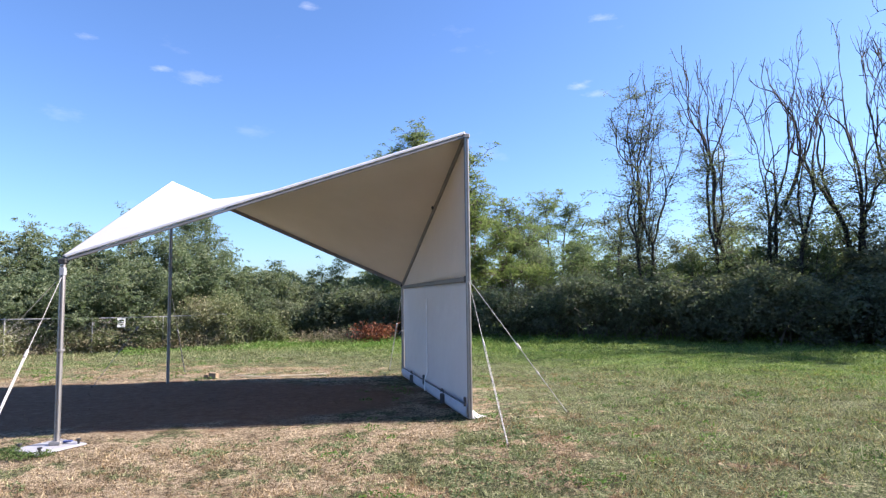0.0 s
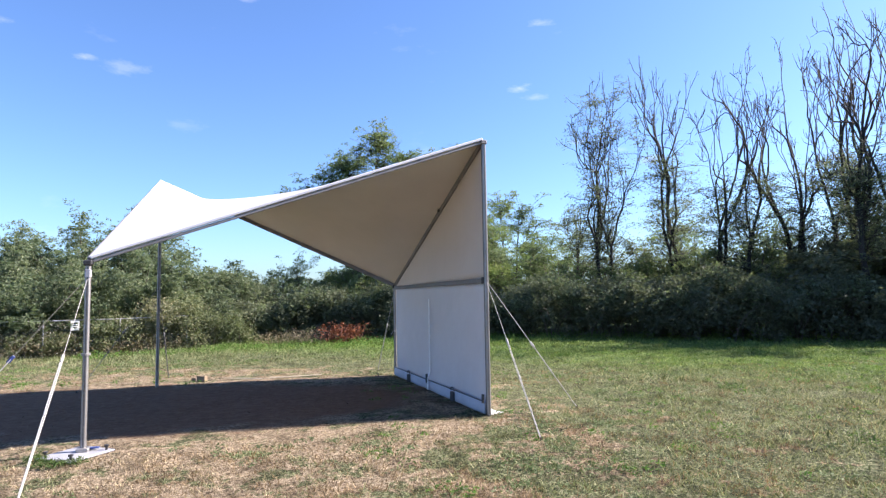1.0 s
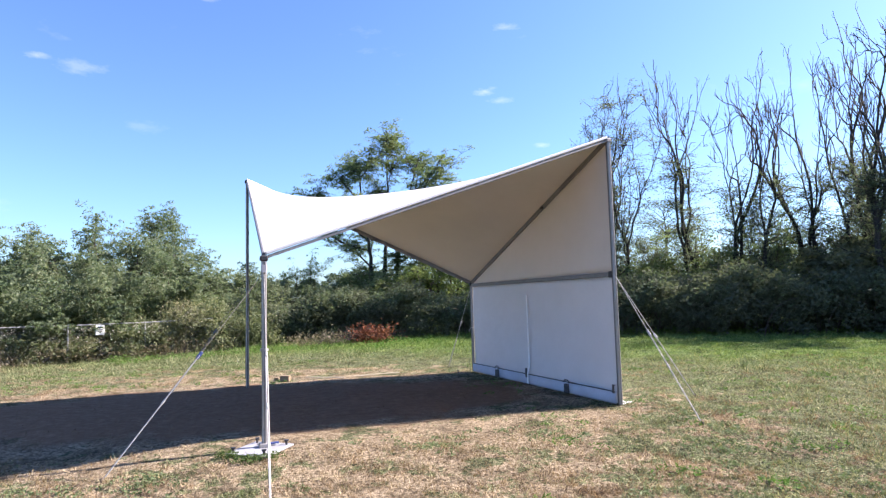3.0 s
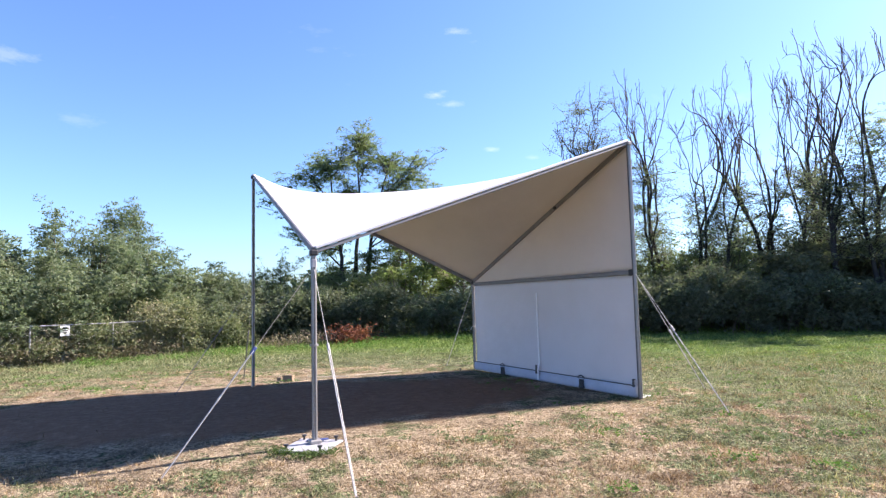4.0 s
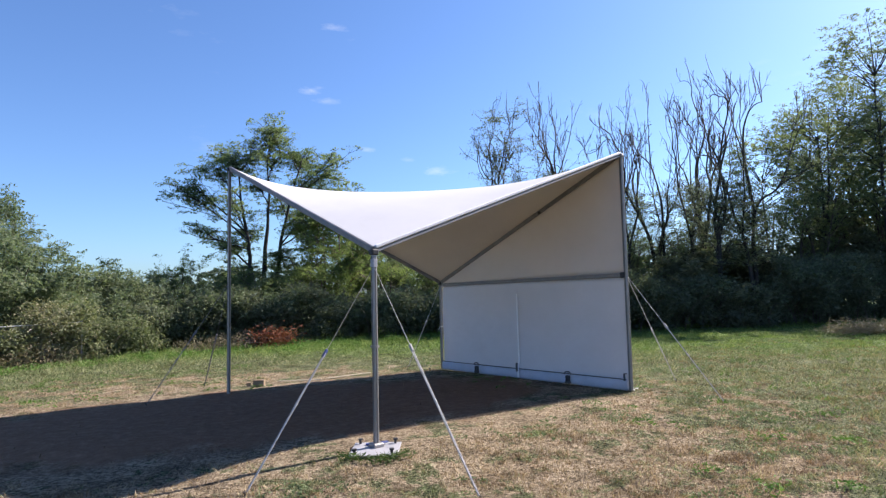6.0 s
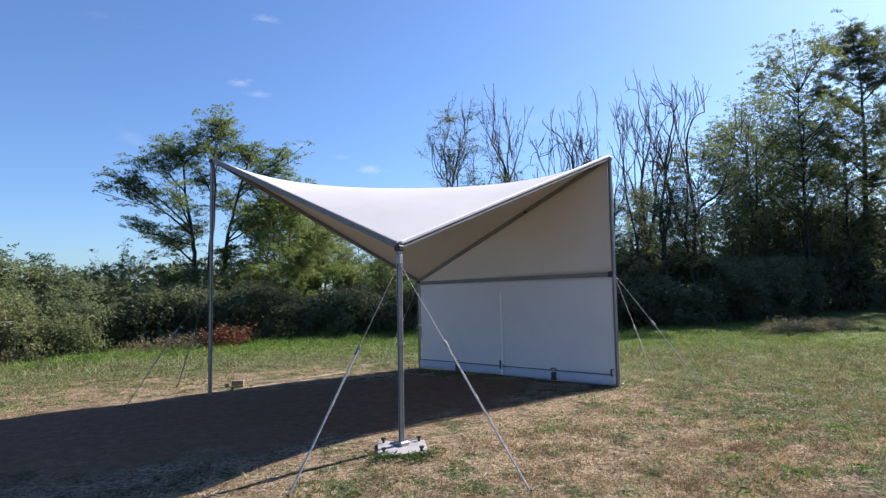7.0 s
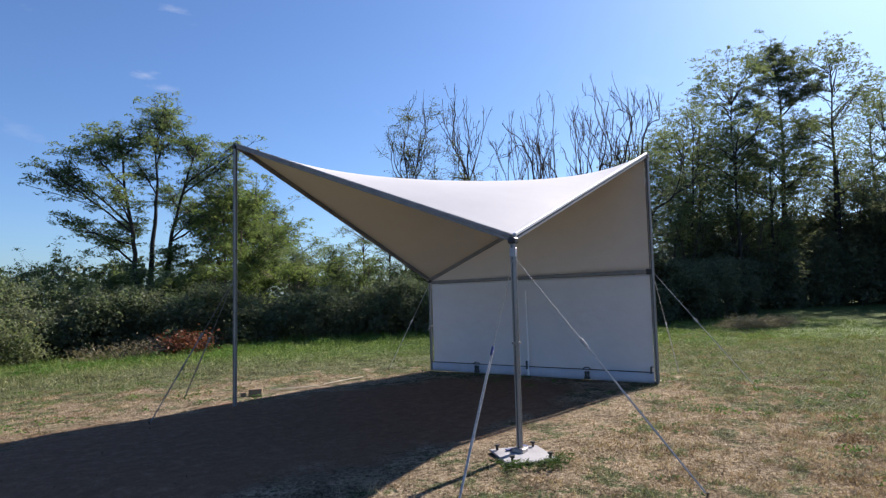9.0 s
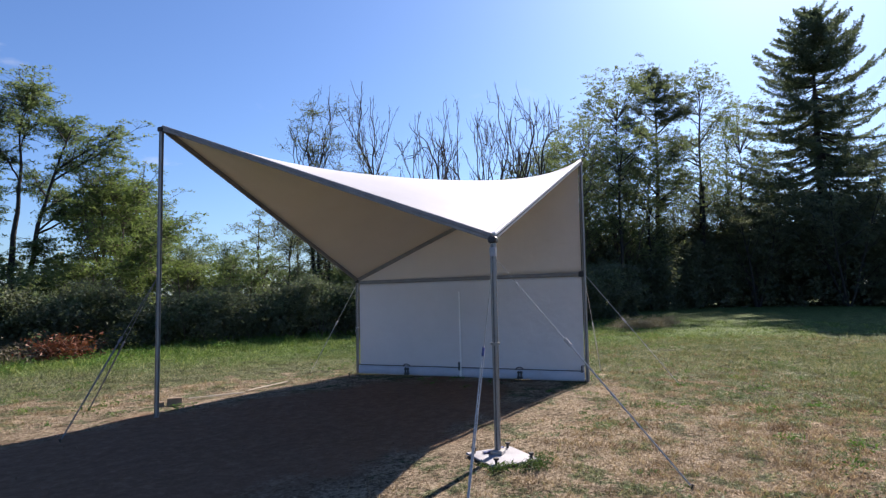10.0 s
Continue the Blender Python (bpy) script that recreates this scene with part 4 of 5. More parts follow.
def thicket(seed, path, half, tall, count, mat, leaf, name, label, category, ragged=0.5, stuff=True, canes=60, crust=None, lumps=0):
    """A long tangle of leaves and canes that follows a line on the field. tall: the height at each point of the line."""
    rng = np.random.default_rng(seed)
    path = np.array(path, float)
    tall = np.array(tall, float)
    seg = np.linalg.norm(np.diff(path, axis=0), axis=1)
    s = np.concatenate([[0], np.cumsum(seg)])
    clump = 7
    n = count // clump
    t = rng.uniform(0, s[-1], n)
    cx, cy, h = np.interp(t, s, path[:, 0]), np.interp(t, s, path[:, 1]), np.interp(t, s, tall)
    h = h * (1 + ragged * 0.35 * (np.sin(t * 1.7 + seed) + np.sin(t * 0.63 + 2 * seed) * 0.8 + 0.6 * np.sin(t * 4.3)) / 2)
    k = np.clip(np.searchsorted(s, t) - 1, 0, len(seg) - 1)
    dirs = np.diff(path, axis=0) / seg[:, None]
    nx, ny = -dirs[k, 1], dirs[k, 0]
    # most leaves lie in the outer skin of the tangle's rounded section
    ang = rng.uniform(0, np.pi, n)
    r = 1 - np.abs(rng.normal(0, 0.22, n))
    across = np.cos(ang) * half * r * (1 + 0.25 * np.sin(t * 2.1 + seed))
    up = np.maximum(np.sin(ang), 0) ** 0.55 * h * r
    up = np.where(rng.random(n) < 0.3, rng.uniform(0, 1, n) * h * 0.9, up)
    px, py = cx + nx * across, cy + ny * across
    c = np.stack([px, py, up], -1)
    if lumps:                   # the leaves gather on arching shoots, with dark hollows between
        nest = c[:lumps] * np.array((1, 1, 1.0)) + np.stack([rng.normal(0, 0.2, lumps), rng.normal(0, 0.2, lumps), np.abs(rng.normal(0, 0.16, lumps))], -1)
        pick = rng.integers(0, lumps, n)
        loose = rng.random(n) < 0.22
        c = np.where(loose[:, None], c, nest[pick] + rng.normal(0, 1, (n, 3)) * np.array((0.20, 0.20, 0.13)))
    pts = (c[:, None] + rng.normal(0, 0.17 if not lumps else 0.10, (n, clump, 3)) * np.array((1, 1, 0.8))).reshape(-1, 3)
    pts[:, 2] = np.maximum(pts[:, 2], 0.04) + lie(pts[:, 0], pts[:, 1])
    base = np.array((*path[len(path) // 2], 0.0))
    base[2] = float(lie(base[0], base[1]))
    root = thing(name, tuple(base), label, category, kind="stuff" if stuff else "")
    V, F = leaves(rng, pts - base, leaf[0], leaf[1], 0.1, 0.35)
    part_of("foliage", raw_mesh("foliage", V, F, mat), root)
    if crust:                   # fresh shoots that hang over the top, sunlight put into their paler colour
        m = crust[1] // clump
        t = rng.uniform(0, s[-1], m)
        h = np.interp(t, s, tall)
        h = h * (1 + ragged * 0.35 * (np.sin(t * 1.7 + seed) + np.sin(t * 0.63 + 2 * seed) * 0.8 + 0.6 * np.sin(t * 4.3)) / 2)
        k = np.clip(np.searchsorted(s, t) - 1, 0, len(seg) - 1)
        side = rng.uniform(-1.05, 1.05, m) * half
        drop = np.abs(rng.normal(0, 0.22, m)) + 0.35 * (np.abs(side) / half) ** 3
        hang = np.where((rng.random(m) < 0.12) & (np.sin(t * 3.3) > 0.2), rng.uniform(0, 0.9, m), 0)
        c = np.stack([np.interp(t, s, path[:, 0]) - dirs[k, 1] * side, np.interp(t, s, path[:, 1]) + dirs[k, 0] * side, h * 0.98 - drop - hang], -1)
        pts = (c[:, None] + rng.normal(0, 0.13, (m, clump, 3))).reshape(-1, 3)
        pts[:, 2] = np.maximum(pts[:, 2], 0.04) + lie(pts[:, 0], pts[:, 1])
        V, F = leaves(rng, pts - base, leaf[0], leaf[1], 0.1, 0.5)
        part_of("fresh_shoots", raw_mesh("fresh_shoots", V, F, crust[0]), root, "sunlit fresh shoots over the top")
    limbs = []
    for i in range(canes):
        u = rng.uniform(0, s[-1])
        q = np.array((np.interp(u, s, path[:, 0]), np.interp(u, s, path[:, 1]), 0.0)) + np.append(rng.normal(0, half * 0.5, 2), 0)
        q[2] = lie(q[0], q[1]) - 0.05
        a, L = rng.uniform(0, 2 * math.pi), np.interp(u, s, tall) * rng.uniform(0.8, 1.25)
        w = np.linspace(0, 1, 8)
        p = q - base + np.stack([np.cos(a) * 0.55 * L * w ** 1.6, np.sin(a) * 0.55 * L * w ** 1.6, L * (w - 0.35 * w ** 3)], -1)
        limbs.append((p, np.linspace(0.018, 0.005, 8), 3))
    V, F = tubes(limbs)
    part_of("canes", raw_mesh("canes", V, F, BARK, True), root)
    return root


def ivy(seed, root, low, high, radius):
    """Dead ivy wrapped round a trunk."""
    rng = np.random.default_rng(seed)
    n = int(900 * (high - low))
    z, a = rng.uniform(low, high, n), rng.uniform(0, 2 * np.pi, n)
    r = radius * (0.55 + 0.3 * np.sin(2.3 * z + seed) * np.sin(a + z) + 0.45 * rng.random(n) ** 0.7)
    V, F = leaves(rng, np.stack([r * np.cos(a), r * np.sin(a), z], -1), 0.13, 0.09, 0.3, 0.1)
    part_of("dead_ivy", raw_mesh("dead_ivy", V, F, LEAF_IVY), root, "brown dead ivy round the trunk")


# back hedge of bramble, curving round to the east
HEDGE = ((-10.5, 25.2), (-7, 26.0), (-4, 26.2), (-1, 25.0), (2, 23.2), (6, 21.4), (9.5, 19.9), (12.6, 18.1), (16, 17.3), (20, 17.0), (25, 17.4))
thicket(11, HEDGE[:6], 1.1, (1.6, 1.75, 1.85, 1.7, 1.75, 1.85), 100000, LEAF_SHADE, (0.105, 0.08), "bramble_hedge", "dense dark bramble hedge with lit shoots on top", "hedge", 0.8, True, 160, (LEAF_BUSH, 26000), 520)
thicket(12, HEDGE[5:], 1.3, (1.85, 1.9, 2.0, 2.1, 2.4, 2.8), 100000, LEAF_SHADE, (0.12, 0.085), "shaded_hedge", "dark shaded bramble thicket under tall trees", "hedge", 0.8, True, 120, (LEAF_BUSH, 11000), 520)
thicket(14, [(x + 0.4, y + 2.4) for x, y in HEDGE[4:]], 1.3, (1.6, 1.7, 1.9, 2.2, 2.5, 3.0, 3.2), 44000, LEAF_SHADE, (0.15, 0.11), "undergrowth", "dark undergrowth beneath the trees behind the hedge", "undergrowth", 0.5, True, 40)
# overgrown stretch on the wire fence
thicket(13, ((-20.0, 18.4), (-17.5, 20.0), (-15.0, 22.1), (-12.9, 23.1), (-10.6, 23.8), (-8.8, 24.3), (-7.6, 24.8)), 0.8, (0.95, 0.8, 1.05, 1.45, 1.6, 1.4, 0.7), 100000, LEAF_BRAMBLE, (0.095, 0.062),
        "fence_bramble", "bramble and weeds grown over the wire fence", "hedge", 0.9, True, 150, None, 420)
thicket(15, ((-20.0, 17.9), (-16.2, 20.5), (-12.7, 22.2), (-9.4, 23.5)), 0.35, (0.25, 0.4, 0.35, 0.45), 9000, LEAF_DRY, (0.10, 0.035), "dead_bracken", "pale dead weeds along the foot of the fence", "weeds", 0.9, True, 90, None, 110)

# shrubs and young trees behind the fence
for i, (x, y, h, w, n) in enumerate(((-21.5, 21.5, 4.8, 5.0, 11000), (-18.9, 24.6, 5.7, 3.4, 10000), (-17.9, 26.2, 5.5, 2.6, 8000), (-16.2, 25.2, 4.9, 3.6, 12000), (-14.15, 26.7, 6.55, 2.9, 11000),
                                     (-13.0, 28.6, 7.0, 1.9, 6500), (-15.2, 23.4, 4.1, 4.6, 15000), (-12.4, 25.2, 4.6, 3.8, 14000), (-18.0, 21.6, 3.6, 4.2, 11000),
                                     (-10.1, 28.4, 4.15, 2.6, 8000), (-8.9, 28.6, 3.4, 2.6, 6500), (-11.4, 26.2, 3.4, 3.0, 8000))):
    tree(100 + i, "upright" if i in (2, 5) else "shrub", x, y, h, 1.28 * w, LEAF_BUSH, int(2.7 * n), (0.12, 0.066), 0.38, "leafy green young tree behind the wire fence", "tree", "young_tree", levels=(1, 2), group="young trees behind the fence", flat=0.35)
# lighter shrubs past the corner of the field
for i, (x, y, h, w, n) in enumerate(((-6.7, 30.1, 4.5, 2.8, 4200), (-5.0, 29.6, 3.0, 3.0, 8000), (-3.6, 28.8, 3.4, 3.2, 8000))):
    tree(130 + i, "shrub", x, y, h, w, LEAF_LOCUST, int(1.6 * n), (0.13, 0.055), 0.22, "airy pale green sapling above the hedge", "tree", "sapling", levels=(1, 2), group="saplings above the hedge")

for i, (x, y, h, w, n) in enumerate(((-9.6, 26.6, 2.9, 3.0, 9000), (-7.9, 27.6, 3.0, 2.8, 8000), (-6.0, 28.0, 2.7, 3.0, 9000), (-4.6, 28.2, 2.7, 3.2, 8000))):
    tree(150 + i, "shrub", x, y, h, w, LEAF_BUSH, n, (0.11, 0.058), 0.23, "green shrub rising behind the hedge", "shrub", "hedge_shrub", levels=(1, 2), group="shrubs behind the hedge", flat=0.35)

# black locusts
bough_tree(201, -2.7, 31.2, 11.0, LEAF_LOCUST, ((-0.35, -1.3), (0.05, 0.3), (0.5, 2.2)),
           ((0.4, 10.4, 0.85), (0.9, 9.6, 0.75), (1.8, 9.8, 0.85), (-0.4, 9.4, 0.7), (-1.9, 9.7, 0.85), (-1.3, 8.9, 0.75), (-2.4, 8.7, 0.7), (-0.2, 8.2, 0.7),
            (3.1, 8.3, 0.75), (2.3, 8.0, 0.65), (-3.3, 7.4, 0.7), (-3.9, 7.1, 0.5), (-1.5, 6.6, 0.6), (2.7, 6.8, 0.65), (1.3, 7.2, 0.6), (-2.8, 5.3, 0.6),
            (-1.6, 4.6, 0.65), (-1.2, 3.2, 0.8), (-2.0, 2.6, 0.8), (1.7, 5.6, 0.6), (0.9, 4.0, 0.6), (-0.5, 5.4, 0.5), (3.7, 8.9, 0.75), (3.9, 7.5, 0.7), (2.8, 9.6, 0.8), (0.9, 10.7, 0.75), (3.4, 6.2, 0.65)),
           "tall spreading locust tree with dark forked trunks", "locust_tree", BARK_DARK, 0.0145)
clad = bough_tree(202, 2.8, 33.4, 7.2, LEAF_LOCUST, ((0.0, 0.3),),
           ((0.2, 6.6, 0.75), (0.9, 6.0, 0.7), (-0.5, 5.8, 0.6), (1.7, 5.1, 0.65), (1.0, 4.6, 0.6), (-0.6, 4.7, 0.55), (1.6, 3.7, 0.6), (0.3, 5.2, 0.6)),
           "smaller locust tree with a reddish ivy-clad trunk", "locust_tree", BARK, 0.03)
ivy(61, clad, 0.2, 3.9, 0.30)
bough_tree(215, 7.4, 42.9, 9.2, LEAF_LOCUST, ((-0.2, -0.8), (0.2, 0.9)),
           ((0.0, 8.5, 1.0), (-1.2, 8.0, 0.95), (1.2, 8.0, 0.95), (-2.0, 6.8, 0.9), (2.1, 6.8, 0.9), (0.6, 7.0, 0.9), (-0.6, 6.4, 0.9), (-2.3, 5.4, 0.8), (2.6, 5.4, 0.8), (1.0, 5.2, 0.8), (-1.0, 4.4, 0.9), (1.8, 3.8, 0.9)),
           "rounded green locust tree beyond the hedge", "locust_tree", BARK_DARK)
bough_tree(203, 0.5, 29.6, 7.0, LEAF_YOUNG, ((-0.2, -0.4), (0.3, 0.6)),
           [(0.5 * w * (k / 1.5 - 1) * (0.9 + 0.2 * math.sin(5 * z + k)), z + 0.3 * math.sin(3 * k + z), 0.62) for z, w in ((1.5, 4.2), (2.6, 4.6), (3.6, 4.3), (4.6, 3.7), (5.6, 2.6), (6.4, 1.2)) for k in range(4)],
           "dense yellow-green leafy tree beside the locust", "leafy_tree", BARK)
pad_tree(204, 4.6, 36.0, 6.2, 4.4, LEAF_LOCUST, 34, 520, "young locust tree beyond the hedge", "locust_tree", 2, 0.3, 0.6, bark=BARK_DARK, pad=0.7)
pad_tree(205, 9.3, 39.5, 5.9, 4.2, LEAF_LOCUST, 26, 520, "young locust tree beyond the hedge", "locust_tree", 1, 0.35, 0.65, bark=BARK_DARK, pad=0.7)
pad_tree(212, -0.6, 27.6, 3.2, 4.2, LEAF_YOUNG, 26, 480, "low yellow-green leafy growth behind the hedge", "leafy_tree", 2, 0.15, 0.5, pad=0.7)
pad_tree(214, -3.0, 28.6, 3.3, 3.6, LEAF_LOCUST, 22, 440, "low green leafy growth behind the hedge", "leafy_tree", 2, 0.15, 0.5, pad=0.7)
pad_tree(213, 3.2, 28.2, 3.4, 4.6, LEAF_YOUNG, 30, 480, "low yellow-green leafy growth behind the hedge", "leafy_tree", 2, 0.15, 0.5, pad=0.7)
pad_tree(211, 9.0, 31.4, 6.6, 2.4, LEAF_SPARSE, 16, 380, "slender young locust tree with thin leaves", "locust_tree", 1, 0.4, 0.7, bark=BARK_DARK, pad=0.55)
tree(206, "upright", 4.4, 30.2, 4.3, 2.3, LEAF_BUSH, 15000, (0.12, 0.06), 0.26, "dark green bushy tree behind the hedge", "tree", "bushy_tree", levels=(1, 2))
tree(207, "upright", 6.1, 30.2, 4.5, 2.1, LEAF_BUSH, 15000, (0.12, 0.06), 0.26, "dark green bushy tree behind the hedge", "tree", "bushy_tree", levels=(1, 2))
tree(208, "upright", 10.8, 26.5, 4.4, 2.0, LEAF_WOOD, 14000, (0.11, 0.05), 0.22, "narrow dark bushy tree between bare stems", "tree", "bushy_tree", levels=(1, 2))
tree(209, "shrub", 9.6, 24.4, 3.4, 3.6, LEAF_LOCUST, 13000, (0.12, 0.055), 0.26, "sunlit yellow-green bush above the hedge", "bush", "bush", levels=(1, 2))
tree(210, "shrub", 12.9, 23.6, 3.8, 3.2, LEAF_LOCUST, 13000, (0.12, 0.055), 0.26, "sunlit yellow-green bush above the hedge", "bush", "bush", levels=(1, 2))
pad_tree(216, 20.6, 43.3, 9.4, 4.8, LEAF_WOOD, 36, 480, "dark rounded tree far behind the bare stems", "tree", 1, 0.3, 0.65, bark=BARK_DARK, pad=0.9)

# half-dead tall trees
def wander(rng, p, d, length, r0, r1, step, kink, rise):
    """A sinuous limb: it kinks as it grows and turns upwards again."""
    n = max(int(length / step), 3)
    pts, swing = [p], np.zeros(3)
    for i in range(n):
        swing = 0.35 * swing + rng.normal(0, kink, 3)
        d = unit(d + swing + np.array((0, 0, rise)))
        p = p + d * length / n
        pts.append(p)
    return np.array(pts), np.linspace(r0, r1, n + 1)


def bare_tree(seed, x, y, height, stems, leafy_to, shoots, per, width):
    """Slender stems, steep winding limbs, fine bare twigs at the top and airy level sprays of small leaves lower down."""
    rng = np.random.default_rng(seed)
    root = thing("bare_tree", (x, y, float(lie(x, y))), "tall half-dead tree with bare winding limbs and airy leaves", "tree", "bare trees along the hedge")
    limbs, cloud, bearing = [], [], []

    def tip_twigs(p, r, count, size):
        for i in range(count):
            k = rng.integers(max(len(p) // 4, 1), len(p))
            d = unit(p[k] - p[k - 1])
            d = unit(d + rng.normal(0, 0.75, 3))
            q, s = wander(rng, p[k], d, size * rng.uniform(0.4, 1.1), max(r[k] * 0.6, 0.009), 0.006, 0.12, 0.22, 0.06)
            limbs.append((q, s, 4))

    def grow(p, d, length, r, level):
        """A winding limb that forks at its end, steeper and thinner each time."""
        q, qr = wander(rng, p, d, length, r, max(r * 0.70, 0.014), 0.34, (0.075, 0.19, 0.27, 0.30, 0.32)[level], (0.10, 0.17, 0.20, 0.19, 0.16)[level])
        limbs.append((q, qr, min(level, 3)))
        bearing.append((q, qr))
        if level == 4:
            tip_twigs(q, qr, 3, 0.5)
            return
        d = unit(q[-1] - q[-2])
        for k in range(2 if level < 2 or rng.random() < 0.7 else 3):
            side = np.append(rng.normal(0, 1, 2), 0.0)
            nd = unit(d + unit(side) * rng.uniform(0.28, 0.85) + np.array((0, 0, 0.22)))
            grow(q[-1], nd, length * rng.uniform(0.60, 0.86), qr[-1] * (0.95 if k == 0 else rng.uniform(0.62, 0.85)), level + 1)
        if 0 < level < 4 and rng.random() < 0.6:
            k = rng.integers(2, len(q) - 1)
            nd = unit(unit(q[k] - q[k - 1]) + unit(np.append(rng.normal(0, 1, 2), 0.3)) * rng.uniform(0.5, 1.0))
            w, wr = wander(rng, q[k], nd, length * rng.uniform(0.35, 0.7), qr[k] * 0.5, 0.010, 0.26, 0.26, 0.22)
            limbs.append((w, wr, 3))
            tip_twigs(w, wr, 3, 0.4)

    for s in range(stems):
        a = 2 * math.pi * (s / stems + 0.3 * rng.random())
        lean = 0.03 if stems == 1 else rng.uniform(0.05, 0.13)
        tall = height * (1.0 if s == 0 else rng.uniform(0.8, 0.97))
        r = 0.0098 * height * (1.0 if s == 0 else 0.8)
        grow(np.array((0.16 * math.cos(a) * s, 0.16 * math.sin(a) * s, -0.1)), unit(np.array((math.cos(a) * lean, math.sin(a) * lean, 1))), rng.uniform(0.27, 0.34) * tall, r, 0)
    top = max(p[:, 2].max() for p, r, l in limbs)
    limbs = [(p * (height / top), r, l) for p, r, l in limbs]
    bearing = [(p * (height / top), r) for p, r in bearing]
    # draw the crown in to its width
    spread = np.percentile(np.concatenate([np.hypot(p[len(p) // 2:, 0], p[len(p) // 2:, 1]) for p, r, l in limbs]), 94)
    k = min(max(0.9 * width / spread, 0.5), 1.2)
    limbs = [(p * np.array((k, k, 1.0)), r, l) for p, r, l in limbs]
    bearing = [(p * np.array((k, k, 1.0)), r) for p, r in bearing]
    for i in range(shoots):           # thin level shoots that still bear leaves
        z = height * (0.2 + (leafy_to - 0.2) * rng.random() ** 1.25)
        reaching = [b for b in bearing if b[0][0, 2] - 0.3 <= z <= b[0][-1, 2] + 0.3] or bearing
        p, rad = reaching[rng.integers(len(reaching))]
        k = int(np.argmin(np.abs(p[:, 2] - z)))
        b = rng.uniform(0, 2 * math.pi)
        q, qr = wander(rng, p[k], unit(np.array((math.cos(b), math.sin(b), rng.uniform(0.3, 1.3)))), rng.uniform(0.6, 1.5), min(0.018, rad[k] * 0.7), 0.008, 0.2, 0.14, 0.0)
        limbs.append((q, qr, 3))
        for j in range(4):
            k = rng.integers(len(q) // 3, len(q))
            w, wr = wander(rng, q[k], unit(rng.normal(0, 1, 3) * np.array((1, 1, 0.3))), rng.uniform(0.3, 0.6), 0.009, 0.005, 0.12, 0.16, 0.0)
            limbs.append((w, wr, 4))
            c = w[rng.integers(1, len(w), per)]
            cloud.append(c + rng.normal(0, 1, (per, 3)) * np.array((0.17, 0.17, 0.06)))
    V, F = tubes(limbs, (8, 6, 5, 3, 3))
    part_of("trunk", raw_mesh("trunk", V, F, BARK_DARK, True), root, "trunk with bare limbs")
    V, F = leaves(rng, np.concatenate(cloud), 0.115, 0.052, 0.1, 0.6)
    part_of("crown", raw_mesh("crown", V, F, LEAF_SPARSE), root, "thin haze of small grey-green leaves")
    return root


for i, (x, y, h, stems, leafy_to, shoots, per, w) in enumerate((
        (8.2, 25.0, 12.0, 3, 0.88, 130, 18, 2.1), (11.7, 24.3, 12.3, 2, 0.62, 100, 18, 2.3), (12.2, 22.4, 11.8, 2, 0.5, 60, 18, 1.1), (12.6, 21.2, 10.0, 1, 0.6, 56, 18, 0.9),
        (15.1, 21.9, 12.4, 3, 0.5, 90, 18, 1.8), (15.3, 19.9, 12.6, 2, 0.5, 84, 18, 1.4), (14.9, 18.0, 12.1, 2, 0.52, 90, 18, 1.3), (16.1, 17.1, 11.9, 2, 0.55, 96, 18, 2.3),
        (8.9, 25.4, 7.0, 1, 0.9, 50, 18, 1.4), (18.6, 21.4, 12.0, 1, 0.55, 80, 18, 1.6), (7.3, 26.6, 6.2, 1, 0.9, 46, 18, 1.1))):
    bare_tree(320 + i, x, y, h, stems, leafy_to, shoots, per, w)

# woodland to the east
for i, (x, y, h, w, pads, per, label) in enumerate((
        (27.9, 18.2, 16.2, 6.0, 40, 290, "slender woodland tree with a thin backlit crown"),
        (27.7, 21.3, 12.7, 7.0, 36, 310, "lower woodland tree with spreading leafy limbs"),
        (33.0, 22.7, 15.3, 7.0, 32, 290, "slender woodland tree with a thin backlit crown"),
        (35.4, 15.3, 18.1, 6.2, 40, 290, "tall pale woodland tree beside the pine"),
        (41.7, 13.4, 16.8, 7.5, 38, 290, "woodland tree with a thin backlit crown"),
        (38.5, 26.4, 17.3, 8.8, 38, 310, "woodland tree with a thin backlit crown"),
        (52.2, 17.1, 18.5, 10.0, 40, 360, "woodland tree with a thin backlit crown"),
        (31.0, 17.6, 10.9, 6.2, 30, 310, "lower woodland tree with spreading leafy limbs"),
        (24.2, 22.3, 10.0, 5.8, 26, 310, "lower woodland tree with spreading leafy limbs"),
        (31.8, 24.6, 13.0, 7.0, 34, 310, "lower woodland tree with spreading leafy limbs"),
        (38.0, 21.6, 12.5, 7.5, 34, 310, "lower woodland tree with spreading leafy limbs"))):
    pad_tree(400 + i, x, y, h, w, LEAF_RIGHT, int(1.35 * pads), int(1.2 * per), label, "woodland_tree", 2 if i % 2 else 1, 0.30, 0.62, leaf=(0.18, 0.08), pad=0.95, bark=BARK_DARK, thin=0.009, flat=0.95, steep=0.6)
